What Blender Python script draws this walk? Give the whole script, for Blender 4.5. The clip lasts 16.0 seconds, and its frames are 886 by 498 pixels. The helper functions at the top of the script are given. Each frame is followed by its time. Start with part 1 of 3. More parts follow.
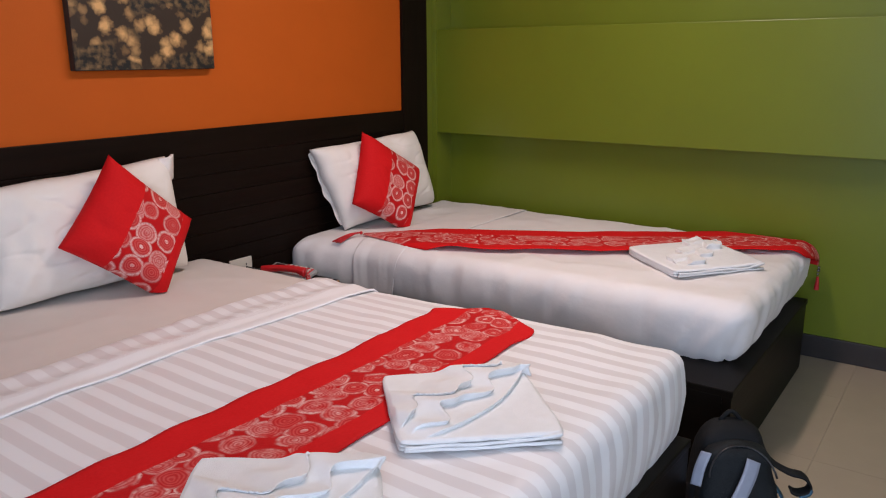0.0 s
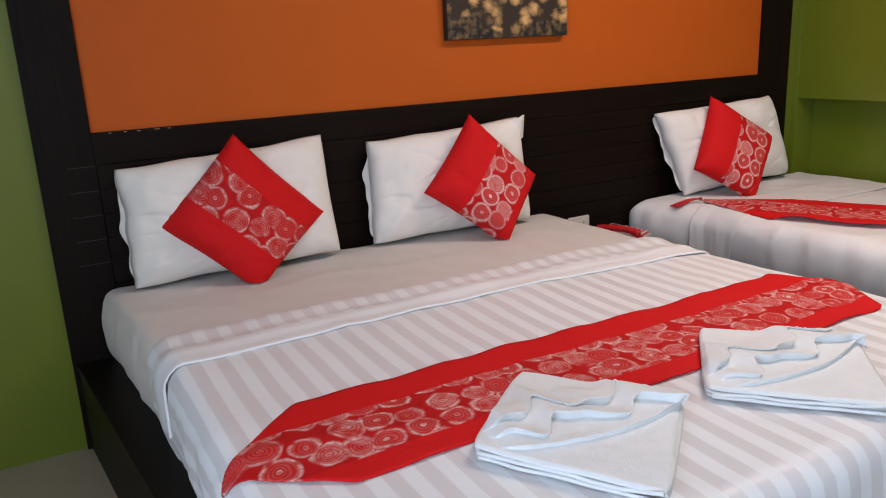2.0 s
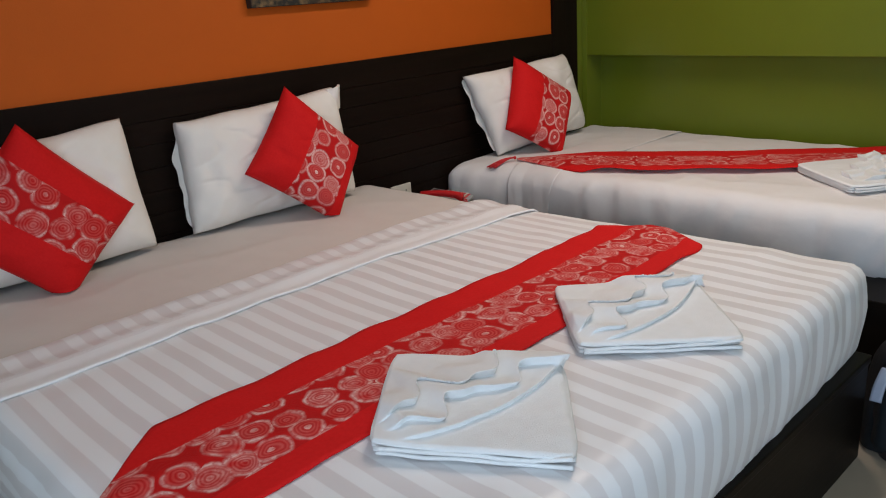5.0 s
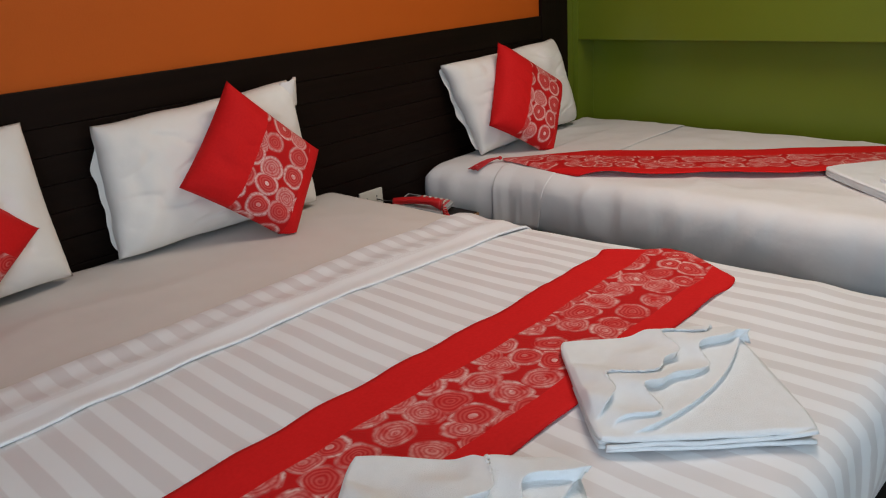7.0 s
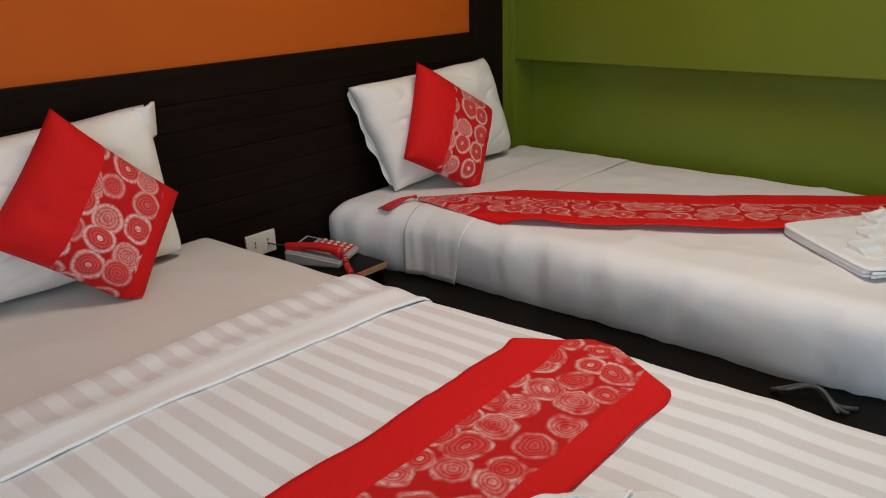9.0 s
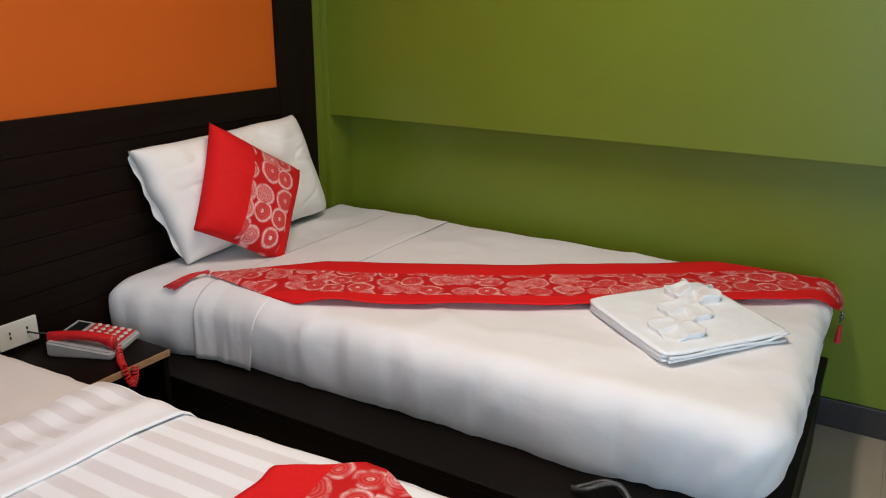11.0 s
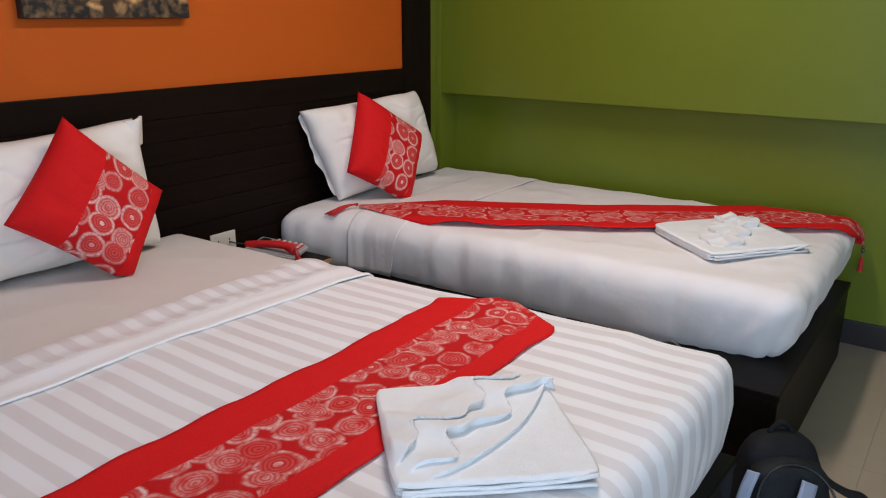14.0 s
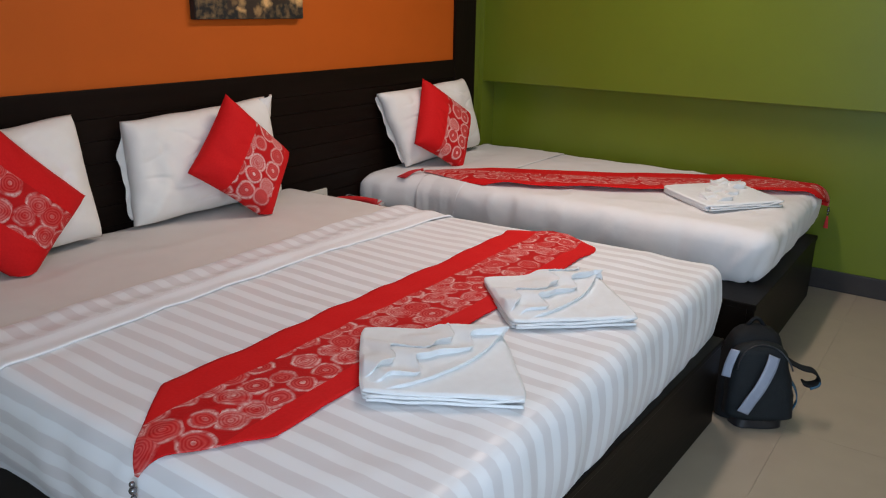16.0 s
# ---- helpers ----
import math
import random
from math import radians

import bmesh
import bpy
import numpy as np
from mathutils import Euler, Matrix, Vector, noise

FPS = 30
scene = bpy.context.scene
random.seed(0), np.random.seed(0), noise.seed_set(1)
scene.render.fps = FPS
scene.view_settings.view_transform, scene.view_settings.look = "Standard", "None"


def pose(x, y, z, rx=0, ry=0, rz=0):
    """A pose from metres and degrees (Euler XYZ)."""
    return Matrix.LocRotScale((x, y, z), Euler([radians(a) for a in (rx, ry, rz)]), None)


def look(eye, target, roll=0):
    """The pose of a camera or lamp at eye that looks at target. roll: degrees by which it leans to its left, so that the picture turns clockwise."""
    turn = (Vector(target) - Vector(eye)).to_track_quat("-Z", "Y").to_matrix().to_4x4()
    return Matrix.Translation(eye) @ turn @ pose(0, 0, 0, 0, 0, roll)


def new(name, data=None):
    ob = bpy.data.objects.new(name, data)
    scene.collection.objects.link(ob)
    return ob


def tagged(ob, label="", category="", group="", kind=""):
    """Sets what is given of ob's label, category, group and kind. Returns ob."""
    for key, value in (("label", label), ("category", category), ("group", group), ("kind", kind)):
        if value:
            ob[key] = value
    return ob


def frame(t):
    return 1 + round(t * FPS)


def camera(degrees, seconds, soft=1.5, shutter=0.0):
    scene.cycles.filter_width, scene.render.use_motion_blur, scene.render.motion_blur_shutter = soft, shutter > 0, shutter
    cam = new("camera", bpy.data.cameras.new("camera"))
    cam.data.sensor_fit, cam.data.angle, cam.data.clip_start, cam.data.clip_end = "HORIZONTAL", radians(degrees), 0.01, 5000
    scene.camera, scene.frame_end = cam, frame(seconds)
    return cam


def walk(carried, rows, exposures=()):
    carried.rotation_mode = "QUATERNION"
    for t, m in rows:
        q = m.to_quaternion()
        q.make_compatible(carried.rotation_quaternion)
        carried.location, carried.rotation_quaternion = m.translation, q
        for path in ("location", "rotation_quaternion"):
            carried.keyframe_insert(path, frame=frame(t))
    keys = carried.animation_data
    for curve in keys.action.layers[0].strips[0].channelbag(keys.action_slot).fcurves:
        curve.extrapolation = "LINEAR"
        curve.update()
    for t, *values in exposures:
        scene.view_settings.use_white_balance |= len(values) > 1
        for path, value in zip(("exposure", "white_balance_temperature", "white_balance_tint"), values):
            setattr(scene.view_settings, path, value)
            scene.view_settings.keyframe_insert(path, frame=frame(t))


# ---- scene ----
cam = camera(60.0, 16.0, soft=1.1)
EXPOSURES = [(0, 0.15, 6500, 24), (1.0, 0.23, 6500, 24), (1.5, 0.22, 6500, 21), (2.5, 0.18, 6500, 17), (3.0, 0.12, 6500, 15), (3.5, -0.06, 6500, 14), (7.0, -0.14, 6500, 12), (9.0, -0.1, 6500, 10), (10.0, 0.2, 6400, 10), (12.5, 0.35, 6100, 13), (13.5, 0.18, 6100, 14), (14.0, 0.12, 6200, 16), (14.5, 0.0, 6200, 15), (16.0, 0.04, 6400, 15)]
PATH = [
    (0, (-3.294, -2.6, 1.36), (-1.712, -1.476, 0.875), -0.3),
    (0.5, (-3.372, -2.627, 1.368), (-1.986, -1.271, 0.879), -0.4),
    (1, (-3.364, -2.678, 1.348), (-2.208, -1.123, 0.851), -0.4),
    (1.5, (-3.349, -2.712, 1.323), (-2.358, -1.052, 0.813), -1.8),
    (2, (-3.35, -2.734, 1.315), (-2.435, -1.033, 0.795), -2.7),
    (2.5, (-3.368, -2.756, 1.312), (-2.419, -1.077, 0.782), -2.0),
    (3, (-3.412, -2.75, 1.312), (-2.428, -1.097, 0.765), -2.6),
    (3.5, (-3.481, -2.705, 1.311), (-2.435, -1.097, 0.746), -4.6),
    (4, (-3.535, -2.666, 1.328), (-2.391, -1.134, 0.741), -4.9),
    (4.5, (-3.525, -2.632, 1.336), (-2.221, -1.249, 0.714), -3.2),
    (4.7, (-3.486, -2.614, 1.332), (-2.173, -1.24, 0.707), -3.7),
    (7, (-3.09, -2.269, 1.314), (-1.746, -0.953, 0.634), -4.0),
    (7.5, (-2.977, -2.257, 1.322), (-1.621, -0.961, 0.626), -4.1),
    (8, (-2.809, -2.264, 1.317), (-1.449, -0.978, 0.611), -3.1),
    (8.5, (-2.713, -2.224, 1.309), (-1.359, -0.926, 0.615), -2.5),
    (9, (-2.613, -2.092, 1.324), (-1.198, -0.853, 0.645), -1.8),
    (9.5, (-2.541, -2.025, 1.335), (-0.955, -1.008, 0.664), -0.9),
    (10, (-2.395, -2.032, 1.366), (-0.773, -1.085, 0.679), -1.0),
    (10.2, (-2.314, -2.048, 1.398), (-0.688, -1.1, 0.722), -0.6),
    (12.3, (-2.303, -2.174, 1.387), (-0.646, -1.184, 0.864), -0.2),
    (12.5, (-2.385, -2.174, 1.379), (-0.721, -1.196, 0.854), -0.6),
    (13, (-2.603, -2.183, 1.387), (-0.908, -1.278, 0.834), -0.0),
    (13.5, (-2.772, -2.281, 1.332), (-1.112, -1.314, 0.777), 1.3),
    (14, (-3.026, -2.395, 1.332), (-1.468, -1.284, 0.749), 0.1),
    (14.5, (-3.336, -2.456, 1.326), (-1.781, -1.365, 0.7), -0.1),
    (15, (-3.523, -2.575, 1.344), (-1.965, -1.483, 0.728), 0.5),
    (15.5, (-3.692, -2.64, 1.389), (-2.128, -1.557, 0.773), 1.3),
    (16, (-3.825, -2.627, 1.391), (-2.266, -1.532, 0.784), 0.9),
]
walk(cam, [(t, look(eye, target, roll)) for t, eye, target, roll in PATH], exposures=EXPOSURES)

# ---- light ----
world = bpy.data.worlds.new("world")
scene.world = world
world.use_nodes = True
wn = world.node_tree
sky = wn.nodes.new("ShaderNodeTexSky")
sky.sky_type, sky.sun_disc = "NISHITA", False
sky.sun_elevation, sky.sun_rotation = radians(40), radians(200)
wn.links.new(sky.outputs[0], wn.nodes["Background"].inputs[0])
wn.nodes["Background"].inputs[1].default_value = 0.1


def area_light(x, y, z, w, h, power, colour, rot):
    lamp = bpy.data.lights.new("area_light", "AREA")
    lamp.shape, lamp.size, lamp.size_y, lamp.energy, lamp.color = "RECTANGLE", w, h, power, colour
    ob = new("area_light", lamp)
    ob.matrix_world = pose(x, y, z, *rot)
    return ob


# daylight through the inferred window beside the walker, and an added, unseen ceiling lamp
area_light(-4.72, -3.6, 1.40, 1.8, 2.3, 80, (0.59, 0.79, 1.0), (0, -90, 0))
area_light(-1.05, -1.45, 2.50, 1.2, 0.12, 26, (1.0, 0.89, 0.79), (0, 0, 0))


# ---- materials ----
def material(name, colour, rough=0.6, metal=0.0, grain=0.0, scale=20.0, bump=0.0, bump_scale=60.0, stretch=(1, 1, 1), sheen=0.0, coat=0.0, spec=0.5, crease=0.0, crease_scale=5.0):
    """A surface with two scales of variation in colour and a fine relief."""
    m = bpy.data.materials.new(name)
    m.use_nodes = True
    n, l = m.node_tree.nodes, m.node_tree.links
    p = n["Principled BSDF"]
    p.inputs["Roughness"].default_value, p.inputs["Metallic"].default_value = rough, metal
    p.inputs["Sheen Weight"].default_value, p.inputs["Coat Weight"].default_value = sheen, coat
    p.inputs["Specular IOR Level"].default_value = spec
    tc = n.new("ShaderNodeTexCoord")
    mp = n.new("ShaderNodeMapping")
    mp.inputs["Scale"].default_value = stretch
    l.new(tc.outputs["Object"], mp.inputs["Vector"])
    a, b = n.new("ShaderNodeTexNoise"), n.new("ShaderNodeTexNoise")
    a.inputs["Scale"].default_value, b.inputs["Scale"].default_value = scale, scale * 0.12
    a.inputs["Detail"].default_value = b.inputs["Detail"].default_value = 6
    for t in (a, b):
        l.new(mp.outputs[0], t.inputs["Vector"])
    add = n.new("ShaderNodeMath")
    add.operation = "ADD"
    l.new(a.outputs["Fac"], add.inputs[0])
    l.new(b.outputs["Fac"], add.inputs[1])
    ramp = n.new("ShaderNodeMapRange")
    ramp.inputs["From Min"].default_value, ramp.inputs["From Max"].default_value = 0.6, 1.4
    ramp.inputs["To Min"].default_value, ramp.inputs["To Max"].default_value = 1 - grain, 1 + grain
    l.new(add.outputs[0], ramp.inputs["Value"])
    mul = n.new("ShaderNodeMix")
    mul.data_type, mul.blend_type = "RGBA", "MULTIPLY"
    mul.inputs["Factor"].default_value = 1
    mul.inputs["A"].default_value = (*colour, 1)
    l.new(ramp.outputs[0], mul.inputs["B"])
    l.new(mul.outputs["Result"], p.inputs["Base Color"])
    if bump:
        c = n.new("ShaderNodeTexNoise")
        c.inputs["Scale"].default_value, c.inputs["Detail"].default_value = bump_scale, 4
        l.new(mp.outputs[0], c.inputs["Vector"])
        bm_ = n.new("ShaderNodeBump")
        bm_.inputs["Strength"].default_value, bm_.inputs["Distance"].default_value = bump, 0.004
        height = c.outputs["Fac"]
        if crease:
            r = n.new("ShaderNodeTexNoise")
            r.noise_type, r.normalize = "RIDGED_MULTIFRACTAL", True
            r.inputs["Scale"].default_value, r.inputs["Detail"].default_value, r.inputs["Distortion"].default_value = crease_scale, 2.0, 0.5
            l.new(tc.outputs["Object"], r.inputs["Vector"])
            k = n.new("ShaderNodeMath")
            k.operation = "MULTIPLY_ADD"
            k.inputs[1].default_value = crease
            l.new(r.outputs["Fac"], k.inputs[0])
            l.new(height, k.inputs[2])
            height = k.outputs[0]
        l.new(height, bm_.inputs["Height"])
        l.new(bm_.outputs[0], p.inputs["Normal"])
    return m


def math_node(n, l, op, a, b=None, clamp=False):
    k = n.new("ShaderNodeMath")
    k.operation, k.use_clamp = op, clamp
    for i, v in enumerate((a, b)):
        if v is None:
            continue
        if isinstance(v, (int, float)):
            k.inputs[i].default_value = v
        else:
            l.new(v, k.inputs[i])
    return k.outputs[0]


def colour_mix(n, l, fac, a, b):
    k = n.new("ShaderNodeMix")
    k.data_type = "RGBA"
    for key, v in (("Factor", fac), ("A", a), ("B", b)):
        if isinstance(v, tuple):
            k.inputs[key].default_value = (*v, 1)
        elif isinstance(v, (int, float)):
            k.inputs[key].default_value = v
        else:
            l.new(v, k.inputs[key])
    return k.outputs["Result"]


def rose_fabric(name, low, high, scale=13.0, pale=0.55, wobble=0.024, gaps=0.30):
    """Red cloth with a woven band of rose rings between two distances across it (uv in metres)."""
    m = bpy.data.materials.new(name)
    m.use_nodes = True
    n, l = m.node_tree.nodes, m.node_tree.links
    p = n["Principled BSDF"]
    uv = n.new("ShaderNodeTexCoord").outputs["UV"]
    wob = n.new("ShaderNodeTexNoise")
    wob.inputs["Scale"].default_value, wob.inputs["Detail"].default_value = 17, 1.5
    l.new(uv, wob.inputs["Vector"])
    sub = n.new("ShaderNodeVectorMath")
    sub.operation = "MULTIPLY_ADD"
    l.new(wob.outputs["Color"], sub.inputs[0])
    sub.inputs[1].default_value = (wobble, wobble, 0)
    l.new(uv, sub.inputs[2])
    vor = n.new("ShaderNodeTexVoronoi")
    vor.voronoi_dimensions = "2D"
    vor.inputs["Scale"].default_value, vor.inputs["Randomness"].default_value = scale, 0.5
    l.new(sub.outputs[0], vor.inputs["Vector"])
    sep = n.new("ShaderNodeSeparateColor")
    l.new(vor.outputs["Color"], sep.inputs[0])
    d = vor.outputs["Distance"]
    ring = math_node(n, l, "SINE", math_node(n, l, "ADD", math_node(n, l, "MULTIPLY", d, 58.0), math_node(n, l, "MULTIPLY", wob.outputs["Fac"], 6.0)))
    ring = math_node(n, l, "MULTIPLY_ADD", ring, 0.5)
    ring.node.inputs[2].default_value = 0.5
    # each rose is a round of its own size; some are pale all over, the rest only at the rim and in the heart
    size = math_node(n, l, "MULTIPLY_ADD", sep.outputs[1], 0.15)
    size.node.inputs[2].default_value = 0.385
    off = math_node(n, l, "ABSOLUTE", math_node(n, l, "SUBTRACT", d, size))
    rim = math_node(n, l, "SUBTRACT", 1.0, math_node(n, l, "MULTIPLY", off, 10.5), clamp=True)
    heart = math_node(n, l, "MULTIPLY", math_node(n, l, "LESS_THAN", d, 0.10), sep.outputs[2])
    inside = math_node(n, l, "LESS_THAN", d, size)
    fill = math_node(n, l, "MULTIPLY_ADD", math_node(n, l, "GREATER_THAN", sep.outputs[0], 0.55), 0.38)
    fill.node.inputs[2].default_value = 0.10
    tone = math_node(n, l, "MULTIPLY_ADD", ring, 0.55)
    tone.node.inputs[2].default_value = 0.45
    body = math_node(n, l, "MAXIMUM", math_node(n, l, "MULTIPLY", math_node(n, l, "MULTIPLY", inside, tone), fill), heart)
    fine = n.new("ShaderNodeTexNoise")
    fine.inputs["Scale"].default_value, fine.inputs["Detail"].default_value = 120, 4
    l.new(uv, fine.inputs["Vector"])
    patch = n.new("ShaderNodeMapRange")
    patch.inputs["From Min"].default_value, patch.inputs["From Max"].default_value = gaps, gaps + 0.24
    long_gap = n.new("ShaderNodeTexNoise")
    long_gap.inputs["Scale"].default_value, long_gap.inputs["Detail"].default_value = 32, 1
    l.new(uv, long_gap.inputs["Vector"])
    l.new(math_node(n, l, "MULTIPLY_ADD", long_gap.outputs["Fac"], 0.75), patch.inputs["Value"])
    patch.inputs["Value"].links[0].from_node.inputs[2].default_value = 0.12
    white = math_node(n, l, "MULTIPLY", math_node(n, l, "MAXIMUM", math_node(n, l, "MULTIPLY", body, pale), math_node(n, l, "MULTIPLY", rim, math_node(n, l, "MULTIPLY_ADD", sep.outputs[2], 0.9, clamp=True))), patch.outputs[0], clamp=True)
    grain = n.new("ShaderNodeMapRange")
    grain.inputs["From Min"].default_value, grain.inputs["From Max"].default_value = 0.36, 0.52
    grain.inputs["To Min"].default_value = 0.45
    l.new(fine.outputs["Fac"], grain.inputs["Value"])
    white = math_node(n, l, "MULTIPLY", white, grain.outputs[0])
    red = colour_mix(n, l, math_node(n, l, "MULTIPLY", math_node(n, l, "MULTIPLY", ring, inside), 0.6), (0.52, 0.010, 0.010), (0.68, 0.075, 0.065))
    rose = colour_mix(n, l, white, red, (0.80, 0.52, 0.47))
    sxyz = n.new("ShaderNodeSeparateXYZ")
    l.new(uv, sxyz.inputs[0])
    band = math_node(n, l, "MULTIPLY", math_node(n, l, "GREATER_THAN", sxyz.outputs[1], low), math_node(n, l, "LESS_THAN", sxyz.outputs[1], high))
    plain = colour_mix(n, l, fine.outputs["Fac"], (0.58, 0.008, 0.008), (0.70, 0.013, 0.013))
    l.new(colour_mix(n, l, band, plain, rose), p.inputs["Base Color"])
    p.inputs["Roughness"].default_value, p.inputs["Specular IOR Level"].default_value = 0.75, 0.15
    bmp = n.new("ShaderNodeBump")
    bmp.inputs["Strength"].default_value, bmp.inputs["Distance"].default_value = 0.25, 0.002
    l.new(math_node(n, l, "ADD", math_node(n, l, "MULTIPLY", math_node(n, l, "MULTIPLY", ring, band), 0.6), fine.outputs["Fac"]), bmp.inputs["Height"])
    l.new(bmp.outputs[0], p.inputs["Normal"])
    return m


def striped_cotton(name, period=0.066):
    """White cotton with satin stripes; uv in metres, stripes along v."""
    m = material(name, (0.8, 0.78, 0.77), 0.5, grain=0.02, scale=30, bump=0.25, bump_scale=9, sheen=0.1, crease=2.0, crease_scale=4.0)
    n, l = m.node_tree.nodes, m.node_tree.links
    p = n["Principled BSDF"]
    sx = n.new("ShaderNodeSeparateXYZ")
    l.new(n["Texture Coordinate"].outputs["UV"], sx.inputs[0])
    tri = math_node(n, l, "ABSOLUTE", math_node(n, l, "SUBTRACT", math_node(n, l, "FRACT", math_node(n, l, "DIVIDE", sx.outputs[0], period)), 0.5))
    edge = n.new("ShaderNodeMapRange")
    edge.inputs["From Min"].default_value, edge.inputs["From Max"].default_value = 0.23, 0.27
    l.new(tri, edge.inputs["Value"])
    # sheen contrast of the satin, partly put into the colour as two whites
    l.new(colour_mix(n, l, edge.outputs[0], (0.72, 0.685, 0.68), (0.83, 0.82, 0.82)), p.inputs["Base Color"])
    rough = n.new("ShaderNodeMapRange")
    rough.inputs["To Min"].default_value, rough.inputs["To Max"].default_value = 0.38, 0.62
    l.new(edge.outputs[0], rough.inputs["Value"])
    l.new(rough.outputs[0], p.inputs["Roughness"])
    return m


def painted_canvas(name):
    """A picture of pale clustered shapes before dark foliage."""
    m = bpy.data.materials.new(name)
    m.use_nodes = True
    n, l = m.node_tree.nodes, m.node_tree.links
    p = n["Principled BSDF"]
    co = n.new("ShaderNodeTexCoord").outputs["Object"]
    big = n.new("ShaderNodeTexNoise")
    big.inputs["Scale"].default_value, big.inputs["Detail"].default_value = 5.2, 2
    l.new(co, big.inputs["Vector"])
    leaf = n.new("ShaderNodeTexNoise")
    leaf.inputs["Scale"].default_value, leaf.inputs["Detail"].default_value = 38, 8
    l.new(co, leaf.inputs["Vector"])
    warp = n.new("ShaderNodeVectorMath")
    warp.operation = "MULTIPLY_ADD"
    l.new(leaf.outputs["Color"], warp.inputs[0])
    warp.inputs[1].default_value = (0.05, 0.0, 0.05)
    l.new(co, warp.inputs[2])
    blob = n.new("ShaderNodeTexVoronoi")
    blob.inputs["Scale"].default_value = 16
    l.new(warp.outputs[0], blob.inputs["Vector"])
    dark = n.new("ShaderNodeValToRGB")
    dark.color_ramp.elements[0].position, dark.color_ramp.elements[0].color = 0.42, (0.006, 0.006, 0.006, 1)
    dark.color_ramp.elements[1].position, dark.color_ramp.elements[1].color = 0.70, (0.20, 0.12, 0.05, 1)
    l.new(leaf.outputs["Fac"], dark.inputs[0])
    pale = n.new("ShaderNodeValToRGB")
    pale.color_ramp.elements[0].position, pale.color_ramp.elements[0].color = 0.18, (0.70, 0.40, 0.15, 1)
    pale.color_ramp.elements[1].position, pale.color_ramp.elements[1].color = 0.55, (0.03, 0.016, 0.008, 1)
    l.new(blob.outputs["Distance"], pale.inputs[0])
    herd = n.new("ShaderNodeMapRange")
    herd.inputs["From Min"].default_value, herd.inputs["From Max"].default_value = 0.50, 0.55
    sz = n.new("ShaderNodeSeparateXYZ")
    l.new(co, sz.inputs[0])
    lift = math_node(n, l, "SUBTRACT", 0.17, math_node(n, l, "MULTIPLY", math_node(n, l, "ABSOLUTE", math_node(n, l, "SUBTRACT", sz.outputs[2], 0.17)), 1.6))
    l.new(math_node(n, l, "ADD", big.outputs["Fac"], lift), herd.inputs["Value"])
    l.new(colour_mix(n, l, herd.outputs[0], dark.outputs[0], pale.outputs[0]), p.inputs["Base Color"])
    p.inputs["Roughness"].default_value = 0.6
    bmp = n.new("ShaderNodeBump")
    bmp.inputs["Strength"].default_value, bmp.inputs["Distance"].default_value = 0.5, 0.003
    l.new(leaf.outputs["Fac"], bmp.inputs["Height"])
    l.new(bmp.outputs[0], p.inputs["Normal"])
    return m


ORANGE = material("orange_paint", (0.53, 0.099, 0.0066), 0.6, spec=0.25, grain=0.04, scale=6, bump=0.10, bump_scale=160)
GREEN = material("green_paint", (0.130, 0.166, 0.0105), 0.34, spec=0.45, grain=0.06, scale=5, bump=0.10, bump_scale=150)
CREAM = material("cream_paint", (0.72, 0.66, 0.56), 0.7, grain=0.03, scale=6, bump=0.1, bump_scale=150)
CEILING = material("white_ceiling_paint", (0.8, 0.79, 0.76), 0.8, grain=0.02, scale=6)
TILE = material("beige_floor_tile", (0.34, 0.275, 0.20), 0.34, grain=0.06, scale=9, bump=0.03, bump_scale=40)
GROUT = material("tile_grout", (0.335, 0.27, 0.196), 0.9, grain=0.1, scale=40)
WENGE = material("dark_stained_wood", (0.0078, 0.0037, 0.0022), 0.5, spec=0.12, grain=0.5, scale=26, bump=0.25, bump_scale=50, stretch=(0.08, 1, 1.6))
WENGE_V = material("dark_stained_wood_upright", (0.0078, 0.0037, 0.0022), 0.5, spec=0.12, grain=0.5, scale=26, bump=0.25, bump_scale=50, stretch=(1.6, 1, 0.08))
PLINTH = material("dark_brown_board", (0.0065, 0.0042, 0.0026), 0.45, spec=0.11, grain=0.4, scale=24, bump=0.15, bump_scale=50, stretch=(0.1, 0.1, 1.4))
RAW = material("bare_board_edge", (0.40, 0.23, 0.11), 0.7, grain=0.3, scale=60)
BASE = material("dark_baseboard", (0.022, 0.017, 0.015), 0.4, grain=0.3, scale=20)
SHEET = material("white_sheet", (0.78, 0.745, 0.72), 0.75, grain=0.03, scale=14, bump=0.7, bump_scale=14, sheen=0.1, crease=3.5, crease_scale=5.0)
FITTED = material("greige_fitted_sheet", (0.68, 0.62, 0.57), 0.78, grain=0.03, scale=14, bump=0.2, bump_scale=14, sheen=0.1, crease=2.0, crease_scale=3.0)
PILLOW = material("white_pillowcase", (0.83, 0.785, 0.72), 0.8, grain=0.03, scale=18, bump=0.5, bump_scale=16, sheen=0.1, crease=2.5, crease_scale=5.0)
TERRY = material("white_towelling", (0.80, 0.80, 0.79), 0.9, grain=0.04, scale=40, bump=0.35, bump_scale=420, sheen=0.2, crease=2.0, crease_scale=7.0)
STRIPE = striped_cotton("satin_striped_cotton")
ROSE = rose_fabric("rose_runner_cloth", -0.112, 0.072, 13.5, 0.95, 0.030, 0.34)
ROSE_A = rose_fabric("rose_cushion_cloth_middle", -0.098, 0.062, 12.5, 0.5, 0.014, 0.36)
ROSE_B = rose_fabric("rose_cushion_cloth_side", -0.05, 0.135, 12.5, 1.0, 0.014, 0.18)
RED = material("red_thread", (0.55, 0.015, 0.018), 0.7, grain=0.15, scale=90)
